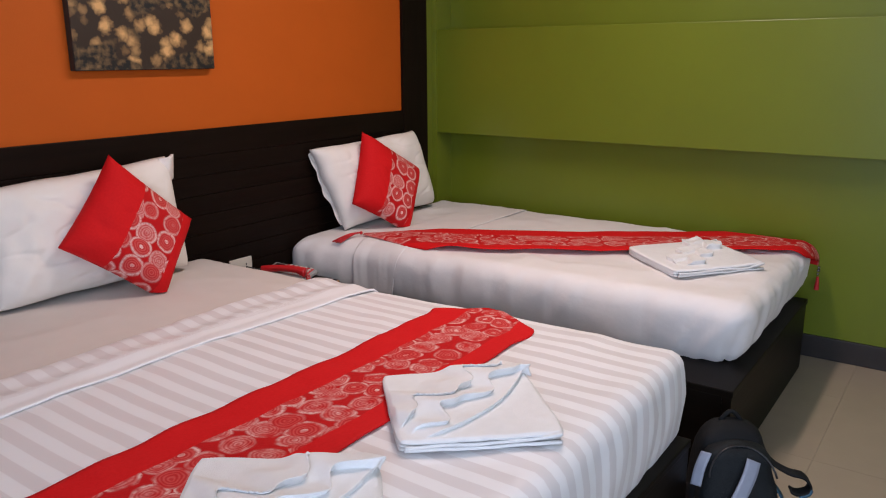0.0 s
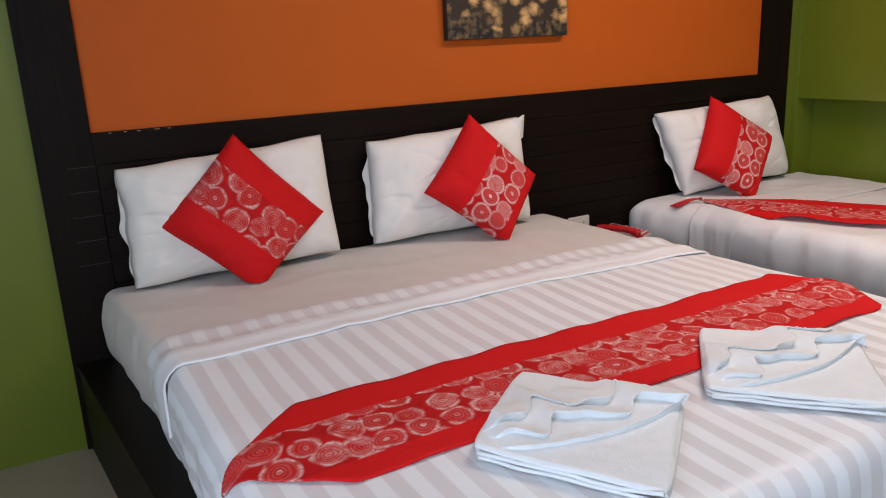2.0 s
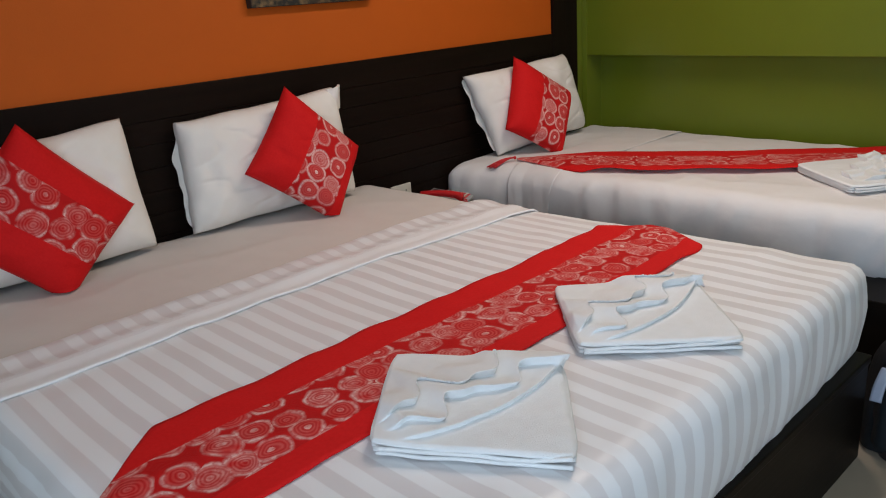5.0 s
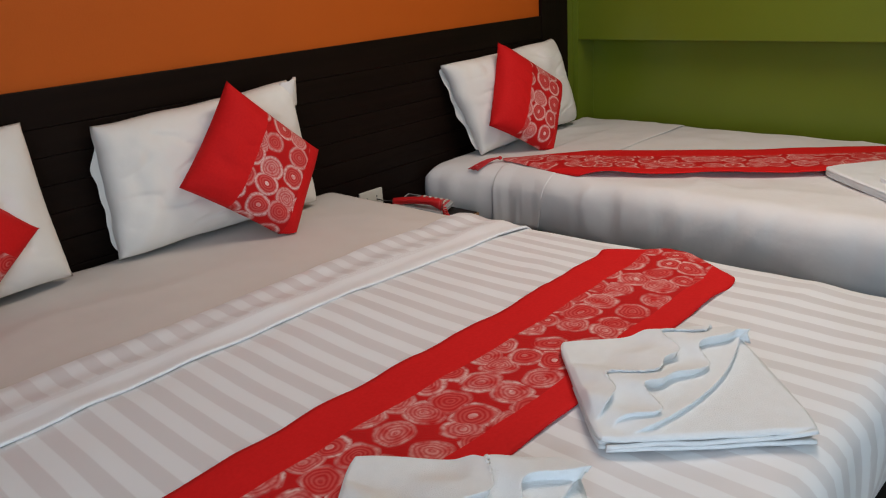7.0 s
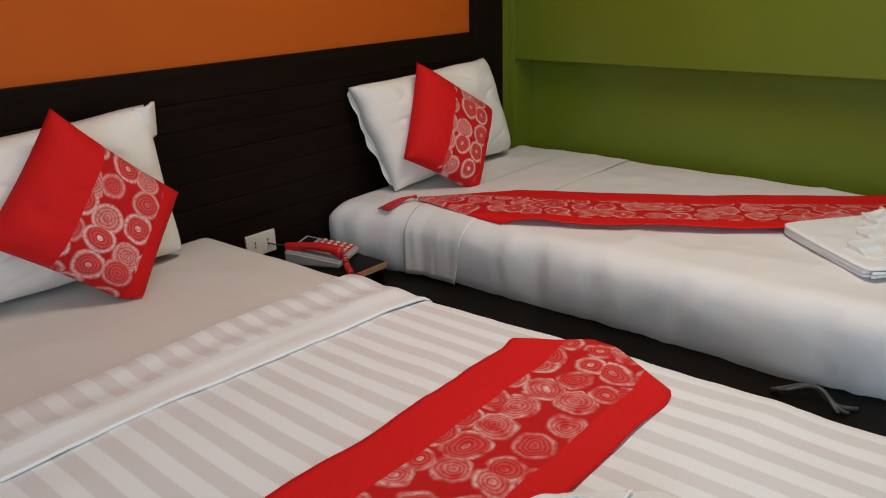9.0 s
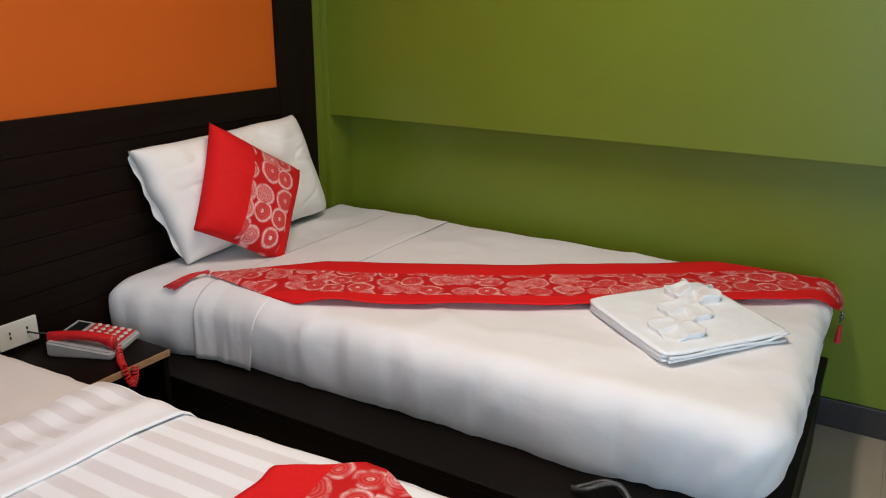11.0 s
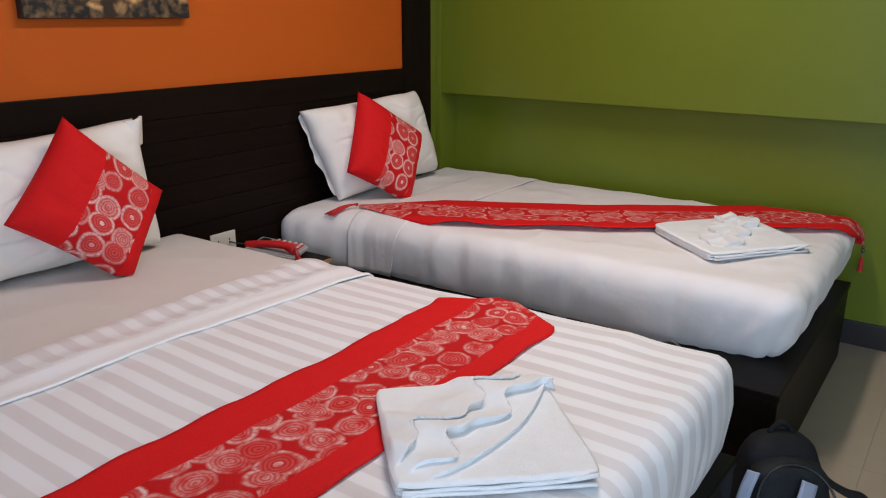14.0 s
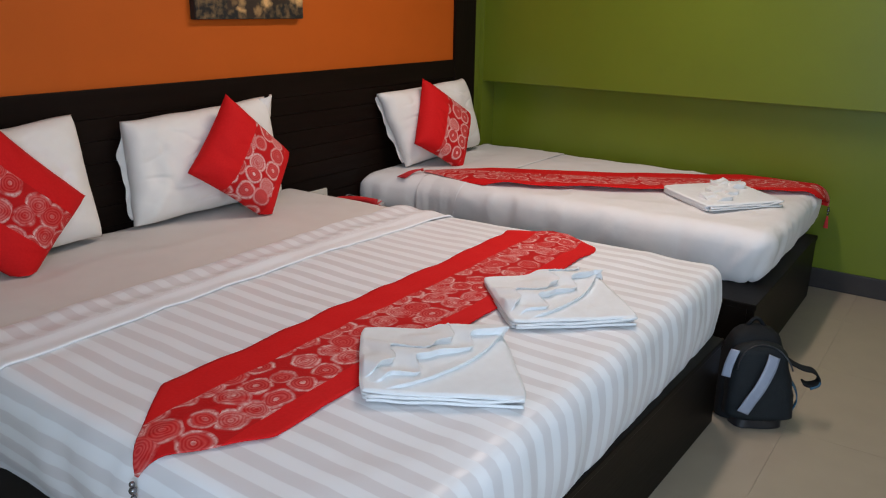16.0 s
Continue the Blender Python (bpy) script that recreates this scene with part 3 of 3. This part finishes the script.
    bmesh.ops.recalc_face_normals(bm, faces=bm.faces[:])
    return bm


def settle(bm, level):
    """Flatten what would sink into the bed, pushing it forwards."""
    for v in bm.verts:
        d = level - v.co.z
        if d > 0:
            v.co.z = level + 0.004 * d
            v.co.y -= 0.6 * d
    return bm


def pillow(corners, seed, label):
    ob = part("pillow", padded(corners, 0.105, 0.03, (0.7, 0.45), seed, 84, 0.15, 0.006, 0.42, 0.024), PILLOW, None, "", True)
    tl, tr, br, bl = [Vector(c) for c in corners]

    def flap(a, b):
        # the case's open hem, hanging loose behind the edge
        p = tl.lerp(bl, 0.05 + 0.90 * a)
        out = 0.030 * math.sin(math.pi * a) ** 0.5 * (0.6 + 0.8 * noise.noise((a * 5 + seed, 0, 3)))
        return p + (tl - tr).normalized() * (out * b - 0.04 * (1 - b) - 0.012) + Vector((0, 0.004 + 0.020 * b + 0.008 * math.sin(a * 11 + seed) * b, 0))
    part("open_hem", grid_mesh(40, 8, flap, None, 0.002), PILLOW, ob, "", True)
    return tagged(ob, label, "pillow", "white pillows against the headboard")


def cushion(corners, mat, seed, label, level=0.572):
    ob = part("throw_cushion", settle(padded(corners, 0.075, 0.045, (0.4, 0.4), seed, 40, 0.45, 0.004), level), mat, None, "", True)
    return tagged(ob, label, "cushion", "red throw cushions")


pillow([(-3.10, -0.035, 0.963), (-2.38, -0.02, 1.007), (-2.37, -0.105, 0.578), (-3.10, -0.115, 0.574)], 1.0, "plump white pillow leaning on the dark headboard")
middle = pillow([(-2.205, -0.03, 0.964), (-1.535, -0.06, 1.002), (-1.52, -0.12, 0.580), (-2.225, -0.08, 0.574)], 4.0, "white pillow with a folded corner leaning on the headboard")
pillow([(-0.735, -0.02, 0.945), (0.01, -0.05, 0.978), (0.13, -0.10, 0.572), (-0.655, -0.15, 0.562)], 8.0, "white pillow on the single bed against the headboard")
def ear(a, b):
    w = 0.052 * (1 - 0.35 * b)
    return (-1.572 + w * (2 * a - 1) + 0.018 * b, -0.082 - 0.028 * math.sin(math.pi * a) - 0.012 * b, 0.908 + 0.093 * b + 0.010 * a)


part("folded_corner", grid_mesh(16, 16, ear, None, 0.010), PILLOW, middle, "", True)
cushion([(-2.735, -0.165, 1.056), (-2.436, -0.15, 0.748), (-2.735, -0.275, 0.532), (-3.008, -0.155, 0.777)], ROSE_A, 0.3, "red cushion with a middle band of woven roses")
cushion([(-1.838, -0.185, 1.048), (-2.06, -0.205, 0.772), (-1.765, -0.31, 0.532), (-1.572, -0.243, 0.787)], ROSE_B, 1.7, "red cushion with pale rose band on the wide bed")
cushion([(-0.492, -0.135, 1.017), (-0.679, -0.225, 0.701), (-0.405, -0.335, 0.522), (-0.145, -0.215, 0.80)], ROSE_B, 2.9, "red cushion with pale rose band on the single bed", 0.560)


# ---- bed runners ----
def tassel(parent, at, length):
    x, y, z = at
    bm = bmesh.new()
    bmesh.ops.create_cone(bm, cap_ends=True, segments=14, radius1=0.011, radius2=0.005, depth=length, matrix=Matrix.Translation((x, y, z - 0.053 - length / 2)))
    for v in bm.verts:
        v.co.x += 0.002 * noise.noise(v.co * 150)
    cord = part("tassel", bm, RED, parent, "red thread tassel")
    for dz, r in ((0.010, 0.006), (0.024, 0.008), (0.040, 0.006)):
        part("bead", bead((x, y, z - dz), r), BEAD, cord, "silver bead", True)


def runner_big():
    x_tip, y_mid, half, length = -1.305, -1.415, 0.180, 1.84

    def flat(a, b):
        u = a * length
        taper = min(1, 0.12 + u / 0.115, 0.02 + (length - u) / 0.22)
        v = 2 * b - 1
        bend = 0.03 * (1 - min(1, u / 0.14)) - 0.03 * max(0, (u - 1.6) / 0.22)
        return x_tip - u, y_mid + bend + half * v * taper + 0.006 * math.sin(u * 7 + v) * taper, v * taper

    def f(a, b):
        s, y, v = flat(a, b)
        x, drop = drape(s, BX0 - 0.015, BX1 + 0.02, 0.04)
        up = cover_rise(x, y) + 0.0045 + 0.0028 * fbm(s, y, 1, 9) + 0.002 * abs(v) * math.sin(s * 31)
        side = min(1, drop / 0.04)
        return (x - side * up * 0.6, y, BZ1 + up * (1 - side) - drop)
    ob = part("bed_runner", grid_mesh(150, 28, f, lambda a, b: (flat(a, b)[0], half * flat(a, b)[2]), 0.003), ROSE, None, "", True)
    tagged(ob, "red runner with a rose band lying across the wide bed", "bed runner")
    tip = f(1, 0.5)
    tassel(ob, (tip[0] - 0.012, tip[1], tip[2]), 0.05)
    return ob


def runner_small():
    length, half = 2.02, 0.175

    def centre(u):
        k = max(0.0, u / length)
        return Vector((-0.69 + 0.67 * k + 0.438 * k * k, -0.30 - 1.80 * k))

    def f(a, b):
        u = a * length
        taper = min(1, 0.04 + u / 0.36, 0.03 + (length - u) / 0.20)
        c, d = centre(u), (centre(u + 0.01) - centre(u - 0.01)).normalized()
        v = (2 * b - 1) * taper
        p = c + Vector((-d.y, d.x)) * -half * v
        x, dx = drape(p.x, SX0 - 0.02, SX1 + 0.02, 0.08)
        y, dy = drape(p.y, SY0 - 0.02, 0.1, 0.075)
        up = 0.019 + 0.004 * fbm(p.x, p.y, 4, 6) + 0.004 * max(0, v) * math.sin(u * 17)
        drop = max(dx, dy)
        side = min(1, drop / 0.06)
        return (x, y - side * up * 0.5, SZ1 + up * (1 - side) - drop)
    ob = part("bed_runner", grid_mesh(150, 26, f, lambda a, b: (a * length, half * (1 - 2 * b) * min(1, 0.04 + a * length / 0.36, 0.03 + (1 - a) * length / 0.20)), 0.003), ROSE, None, "", True)
    tagged(ob, "red runner with a rose band laid along the single bed", "bed runner")
    tip = f(1, 0.5)
    tassel(ob, (tip[0], tip[1] - 0.004, tip[2]), 0.06)
    h = f(0, 0.5)
    knot = part("tassel", bead((h[0] - 0.006, h[1] + 0.010, h[2] + 0.006), 0.008), RED, ob, "red thread tassel", True)
    for k in range(7):
        w = (k - 3) * 0.0035
        line = [(h[0] - 0.01 - 0.012 * i - 0.002 * i * i, h[1] + 0.012 + 0.010 * i + w * i * 0.45, h[2] + 0.008 - 0.0012 * i * i + 0.002 * math.sin(k * 2 + i)) for i in range(6)]
        part("thread", tube(line, 0.0028, 6), RED, knot, "", True)
    return ob


runner_big()
runner_small()


# ---- folded towels ----
def towel(corner, along, back, zbase, label, seed, fanned=False):
    """A folded towel: corner is its front left, along its front edge, back its left edge; layers with open folds in front and ruffles on top."""
    o, ex, ey = Vector((*corner, zbase)), Vector((*along, 0)), Vector((*back, 0))
    ob = thing("folded_towel", label, "towel", group="folded towels on the beds")

    def at(u, v, z):
        return o + ex * u + ey * v + Vector((0, 0, z))

    def round_off(u, v):
        x, y = 2 * u - 1, 2 * v - 1
        k = 1 - 0.045 * abs(x) ** 7 * abs(y) ** 7
        k += 0.010 * noise.noise((x * 1.5 + seed, y * 1.5, 0))
        return 0.5 + x * k / 2, 0.5 + y * k / 2
    thick = 0.0088
    for k in range(3):
        def f(a, b, k=k):
            # a runs across, b from the lower back edge round the front fold to the upper back edge
            ins = 0.02 * noise.noise((k * 3.1, a * 2.6, zbase + corner[0])) + 0.012 * (k % 2) + 0.05 * a * (k == 0)
            u = 0.009 * noise.noise((k * 2.3, b * 3, corner[0])) + a * (1 - 0.010 * ((k + 1) % 2))
            sag = 0.004 * noise.noise((a * 4, b * 4, k + corner[0])) + 0.005 * a * a * (k > 1)
            if b < 0.42:
                v, z = 1 - b / 0.42 * 0.96, 0.001
            elif b > 0.58:
                v, z = 0.04 + (b - 0.58) / 0.42 * 0.96, thick - 0.001
            else:
                t = (b - 0.42) / 0.16 * math.pi
                v, z = 0.04 - 0.018 * math.sin(t), thick / 2 - (thick / 2 - 0.001) * math.cos(t)
            u, v = round_off(u, v + ins * (1 - v))
            return at(u, v, z + k * thick + sag * (k + 1) / 4)
        part("layer", grid_mesh(26, 40, f, None, 0.0026), TERRY, ob, "", True)
    top = 3 * thick + 0.0035

    def step(x, w):
        k = min(1, max(0, x / w + 0.5))
        return k * k * (3 - 2 * k)

    def ruffles(t, p):
        """Height of the gathered strips along the towel's diagonal, and how far their lips lean over."""
        w1 = 0.055 * math.sin(17 * t + seed + 0.9 * math.sin(17 * t + seed)) + 0.012 * math.sin(39 * t + 2 * seed)
        w2 = 0.060 * math.sin(15.0 * t + 1.9 + seed + 0.9 * math.sin(15 * t + seed)) + 0.012 * math.sin(35 * t + seed)
        ends = step(t - 0.13, 0.10) * step(0.985 - t, 0.03)
        low, mid, high = -0.12 + 0.42 * (t - 0.45) ** 2, 0.0 + w1, 0.135 + w2
        first = step(p - low, 0.010) * step(mid + 0.05 - p, 0.22)
        second = step(p - mid, 0.014) * step(high + 0.04 - p, 0.20)
        third = step(p - high, 0.014) * step(high + 0.13 - p, 0.16)
        pleat = 0.5 + 0.5 * math.sin(15.5 * t + 9 * p + seed)
        h = ends * (0.008 * first + (0.007 + 0.011 * pleat) * second + (0.006 + 0.011 * (1 - pleat)) * third)
        lip = ends * (math.exp(-((p - mid - 0.012) / 0.014) ** 2) + math.exp(-((p - high - 0.012) / 0.014) ** 2))
        lip += 0.7 * ends * math.exp(-((p - low - 0.010) / 0.012) ** 2)
        return h + 0.004 * lip + 0.010 * max(0, t - 0.5) * step(p - low, 0.05), -0.085 * lip

    def fan(t, p):
        """Height of the curled fan along the towel's diagonal."""
        q = abs(p)
        edge = 0.075 + 0.045 * math.sin(27 * t + 0.6) + 0.05 * max(0, t - 0.55)
        ends = step(t - 0.16, 0.04) * step(0.90 - t, 0.05)
        inner = 0.022 + 0.020 * math.sin(27 * t + 2.4)
        h = ends * (0.012 * step(edge - q, 0.014) - 0.010 * step(inner - q, 0.016) + 0.012 * step(t - 0.62, 0.10) * step(edge - q, 0.04) * (0.6 + 0.4 * math.sin(math.atan2(p, t - 0.45) * 16)))
        lip = ends * math.exp(-((q - edge + 0.010) / 0.012) ** 2)
        return h + 0.005 * lip, math.copysign(0.055 * lip, p)

    def cloth(a, b):
        # the uppermost layer, rolled down a little at its rim
        u, v = -0.004 + 1.008 * a, -0.004 + 1.008 * b
        h, lean = (fan if fanned else ruffles)((u + v) / 2, (v - u) / 2)
        rim = min(u, v, 1 - u, 1 - v) + 0.004
        z = top + h * min(1, rim / 0.03) - 0.007 * max(0, 1 - rim / 0.03) ** 2 + 0.002 * fbm(u * 3 + seed, v * 3, 1, 1.5)
        u, v = round_off(u, v)
        return at(u - lean * 0.5, v + lean * 0.5, z)
    part("top_layer", grid_mesh(150, 150, cloth, None, 0.0028), TERRY, ob, "", True)
    # the hem that folds open at the front corner
    for k in range(2):
        line = [at(0.04 + 0.93 * i / 30, 0.010 - 0.008 * k + 0.008 * noise.noise((i * 0.2, seed, k)), 0.006 + 0.010 * k + 0.003 * noise.noise((i * 0.15, k, seed)) + (0.009 * max(0, i / 30 - 0.8) / 0.2 if k else 0)) for i in range(31)]
        part("hem", tube(line, 0.0042, 8), TERRY, ob, "", True)
    return ob


towel((-2.726, -1.642), (0.188, -0.310), (0.262, 0.224), BZ1 + 0.010, "white folded towel with ruffled top beside the runner", 0.4)
towel((-2.200, -1.708), (0.236, -0.262), (0.245, 0.248), BZ1 + 0.010, "white folded towel with ruffled top on the wide bed", 1.3)
towel((-0.572, -1.720), (0.318, -0.246), (0.264, 0.30), SZ1 + 0.008, "white folded towel with curled fan on the single bed", 2.2, True)

# ---- between the beds ----
stand = thing("nightstand", "low dark wooden shelf with a worn raw front edge", "nightstand")
NX0, NX1, NY, NZ = -1.30, -0.93, -0.365, 0.418
part("top", box(NX0, NX1, NY + 0.006, -0.008, NZ - 0.022, NZ, 0.002), PLINTH, stand)
part("edging", box(NX0, NX1, NY, NY + 0.005, NZ - 0.021, NZ - 0.001, 0.001), RAW, stand, "bare wood edging")
for xx in (NX0, NX1 - 0.018):
    part("side_panel", box(xx, xx + 0.018, NY + 0.012, -0.01, 0, NZ - 0.023, 0.002), PLINTH, stand)
part("back_panel", box(NX0 + 0.019, NX1 - 0.019, -0.026, -0.010, 0, NZ - 0.023), PLINTH, stand)

outlet = thing("wall_socket", "ivory double socket plate on the headboard", "socket")
plate = part("plate", box(-1.227, -1.108, -0.010, -0.001, 0.437, 0.514, 0.003), WHITEPLASTIC, outlet)
for xx in (-1.193, -1.141):
    for dz in (0.008, -0.006):
        part("slot", box(xx - 0.002, xx + 0.002, -0.0115, -0.0095, 0.476 + dz - 0.004, 0.476 + dz + 0.004), DARKPLASTIC, plate)

phone = thing("telephone", "red and silver push-button telephone on the nightstand", "telephone", (-1.035, -0.165, NZ + 0.001), 24)


def wedge(x0, x1, y0, y1, h0, h1, bevel):
    b = box(x0, x1, y0, y1, 0, 1)
    for v in b.verts:
        k = (v.co.y - y0) / (y1 - y0)
        v.co.z *= h0 + (h1 - h0) * k
    bmesh.ops.bevel(b, geom=b.edges[:], offset=bevel, segments=3, affect="EDGES")
    return b


part("body", wedge(-0.085, 0.085, -0.10, 0.10, 0.022, 0.048, 0.006), GREYPLASTIC, phone)


def on_phone(x, y, up=0.0):
    return (x, y, 0.022 + 0.026 * (y + 0.1) / 0.2 + up)


pad = wedge(-0.02, 0.078, -0.088, 0.035, 0.0255, 0.0415, 0.001)
keypad = part("keypad", pad, REDPLASTIC, phone, "red keypad panel")
part("display", wedge(-0.015, 0.07, 0.048, 0.086, 0.0425, 0.0475, 0.0005), DARKPLASTIC, phone, "dark display")
for r in range(5):
    for c in range(4):
        b = bmesh.new()
        bmesh.ops.create_cone(b, cap_ends=True, segments=12, radius1=0.0085, radius2=0.0075, depth=0.003, matrix=Matrix.Translation(on_phone(-0.006 + c * 0.0235, -0.077 + r * 0.0235, 0.0055)) @ Matrix.Diagonal((1, 0.8, 1, 1)))
        part("button", b, WHITEPLASTIC, keypad)
hs = tube([(-0.056, -0.098 + 0.2 * i / 24, 0.052 + 0.008 * math.sin(math.pi * i / 24)) for i in range(25)], 0.0145, 14)
for v in hs.verts:
    k = abs(v.co.y) / 0.1
    if v.co.z < 0.055:
        v.co.z -= 0.018 * max(0, (k - 0.55) / 0.45)
bmesh.ops.bevel(hs, geom=[e for e in hs.edges if len(e.link_faces) == 2 and e.calc_face_angle(0) > 1.2], offset=0.005, segments=2, affect="EDGES")
receiver = part("receiver", hs, REDPLASTIC, phone, "red receiver", True)
cord_line = [Vector(p) for p in ((-0.056, -0.108, 0.030), (-0.085, -0.125, 0.014), (-0.115, -0.145, 0.013), (-0.133, -0.162, 0.008), (-0.138, -0.175, -0.025), (-0.130, -0.180, -0.05), (-0.118, -0.184, -0.03), (-0.112, -0.184, 0.0))]
coil = []
for i in range(169):
    t = i / 168 * (len(cord_line) - 1)
    k = min(int(t), len(cord_line) - 2)
    c = cord_line[k].lerp(cord_line[k + 1], t - k)
    d = (cord_line[k + 1] - cord_line[k]).normalized()
    e1 = d.cross(Vector((1, 0.3, 0))).normalized()
    coil.append(c + 0.0085 * (e1 * math.cos(i * 0.9) + d.cross(e1) * math.sin(i * 0.9)))
part("coiled_cord", tube(coil, 0.0028, 6), REDPLASTIC, receiver, "red coiled cord", True)
cable = part("phone_cable", tube([(-1.141, -0.012, 0.472), (-1.128, -0.03, 0.466), (-1.09, -0.045, 0.455), (-1.07, -0.06, 0.437), (-1.05, -0.075, 0.426)], 0.0025, 6), DARKPLASTIC, None, "", True)
tagged(cable, "thin dark phone cable plugged into the socket", "cable")
loop = part("cable_loop", tube([(-0.83 - 0.022 * math.sin(i / 4), -1.60 - 0.16 * i / 30, SZ0 + 0.006 + 0.028 * math.sin(math.pi * i / 30)) for i in range(31)], 0.005, 8), CABLE, None, "", True)
tagged(loop, "grey cable coil lying on the edge of the bed base", "cable")
for k in (1, 2):
    part("coil", tube([(-0.83 + 0.012 * k - 0.025 * math.sin(i / 4 + k), -1.605 - (0.16 + 0.012 * k) * i / 30, SZ0 + 0.006 + (0.028 - 0.008 * k) * math.sin(math.pi * i / 30)) for i in range(31)], 0.005, 8), CABLE, loop, "", True)

# ---- backpack ----
bag = thing("backpack", "black and charcoal backpack with grey reflective straps on the floor", "backpack", (-1.170, -2.120, 0), -58)


def sack(w, d, h, top, lean, seed, z0=0.0, dy=0.0, amp=0.008):
    bm = bmesh.new()
    rows = []
    nz, na = 22, 36
    for j in range(nz + 1):
        k = j / nz
        s = (1 - (1 - top) * k ** 2.2) * (min(1, k * 9 + 0.75)) * (max(0.02, 1 - max(0, (k - 0.86) / 0.14) ** 2) ** 0.5)
        ring = []
        for i in range(na):
            t = 2 * math.pi * i / na
            cx, sy = math.cos(t), math.sin(t)
            e = 0.62
            x = math.copysign(abs(cx) ** e, cx) * w / 2 * s
            y = math.copysign(abs(sy) ** e, sy) * d / 2 * s
            q = Vector((x, y + dy + lean * k * h, z0 + k * h))
            q += Vector((cx, sy, 0)) * amp * fbm(q.x * 1.0 + seed, q.y, q.z, 12) * (1 if 0 < j < nz else 0)
            ring.append(bm.verts.new(q))
        rows.append(ring)
    for a, b in zip(rows, rows[1:]):
        for i in range(na):
            bm.faces.new((a[i], a[(i + 1) % na], b[(i + 1) % na], b[i]))
    bm.faces.new(rows[0][::-1])
    bm.faces.new(rows[-1])
    return bm


def ribbon(points, width, direction, thick=0.004):
    d = Vector(direction).normalized() * width / 2
    pts = [Vector(p) for p in points]

    def f(a, b):
        t = a * (len(pts) - 1)
        i = min(int(t), len(pts) - 2)
        p0, p1, p2, p3 = pts[max(i - 1, 0)], pts[i], pts[i + 1], pts[min(i + 2, len(pts) - 1)]
        k = t - i
        p = 0.5 * (2 * p1 + (p2 - p0) * k + (2 * p0 - 5 * p1 + 4 * p2 - p3) * k * k + (3 * p1 - p0 - 3 * p2 + p3) * k ** 3)
        return p + d * (2 * b - 1)
    return grid_mesh(len(pts) * 4, 4, f, None, thick)


part("body", sack(0.26, 0.16, 0.33, 0.55, 0.16, 2.0), NYLON, bag, "", True)
pocket = part("front_pocket", sack(0.235, 0.11, 0.26, 0.66, 0.20, 5.0, 0.035, -0.07), NYLON2, bag, "charcoal front pocket", True)
part("base", sack(0.18, 0.14, 0.05, 0.95, 0.0, 7.0, 0.0, -0.04), DARKPLASTIC, bag, "black base", True)
part("reflective_strap", ribbon([(-0.070, -0.128, 0.075), (-0.048, -0.128, 0.12), (-0.018, -0.120, 0.17), (0.012, -0.098, 0.225), (0.028, -0.078, 0.265)], 0.04, (1, 0, -0.4), 0.004), REFLECT, pocket, "grey reflective strap", True)
part("reflective_strap", ribbon([(-0.122, -0.070, 0.18), (-0.112, -0.060, 0.225), (-0.092, -0.045, 0.27)], 0.03, (1, -0.6, 0), 0.004), REFLECT, pocket, "grey reflective strap", True)
part("handle", tube([(-0.03 + 0.06 * i / 12, 0.055, 0.32 + 0.03 * math.sin(math.pi * i / 12)) for i in range(13)], 0.007), NYLON, bag, "", True)
part("shoulder_strap", ribbon([(0.09, 0.03, 0.25), (0.118, 0.01, 0.215), (0.155, -0.015, 0.200), (0.190, -0.025, 0.195), (0.212, -0.03, 0.172), (0.205, -0.035, 0.150), (0.175, -0.032, 0.140), (0.155, -0.03, 0.148)], 0.028, (0, 1, 0.3), 0.006), NYLON, bag, "", True)
part("buckle_strap", ribbon([(0.115, -0.01, 0.16), (0.142, -0.02, 0.12), (0.150, -0.03, 0.08), (0.135, -0.04, 0.05)], 0.026, (0.4, 1, 0), 0.004), BLUE, bag, "blue webbing strap", True)

part("strap_end", ribbon([(0.214, -0.034, 0.160), (0.205, -0.037, 0.146), (0.180, -0.035, 0.134)], 0.030, (0, 1, 0.3), 0.007), BLUE, bag, "teal strap end", True)
part("zip", tube([(0.094 * math.cos(t), -0.098 + 0.055 * math.sin(t), 0.205 + 0.085 * math.sin(t)) for t in [0.15 + i * 0.15 for i in range(20)]], 0.003, 6), DARKPLASTIC, pocket, "black zip", True)
part("side_strap", ribbon([(0.122, -0.06, 0.10), (0.128, -0.02, 0.11), (0.125, 0.03, 0.13)], 0.022, (0, 0, 1), 0.004), NYLON, bag, "", True)

# ---- floor tiles ----
floor = bpy.data.objects["floor"]
SIDE = 0.6
tile_mesh = mesh_of("tile", box(0.0004, SIDE - 0.0004, 0.0004, SIDE - 0.0004, -0.0038, 0.0), TILE)
for i in range(9):
    for j in range(9):
        t = new("tile", tile_mesh)
        t.parent = floor
        t.location = (XL - 0.05 + i * SIDE, YB - 0.05 + j * SIDE, 0)
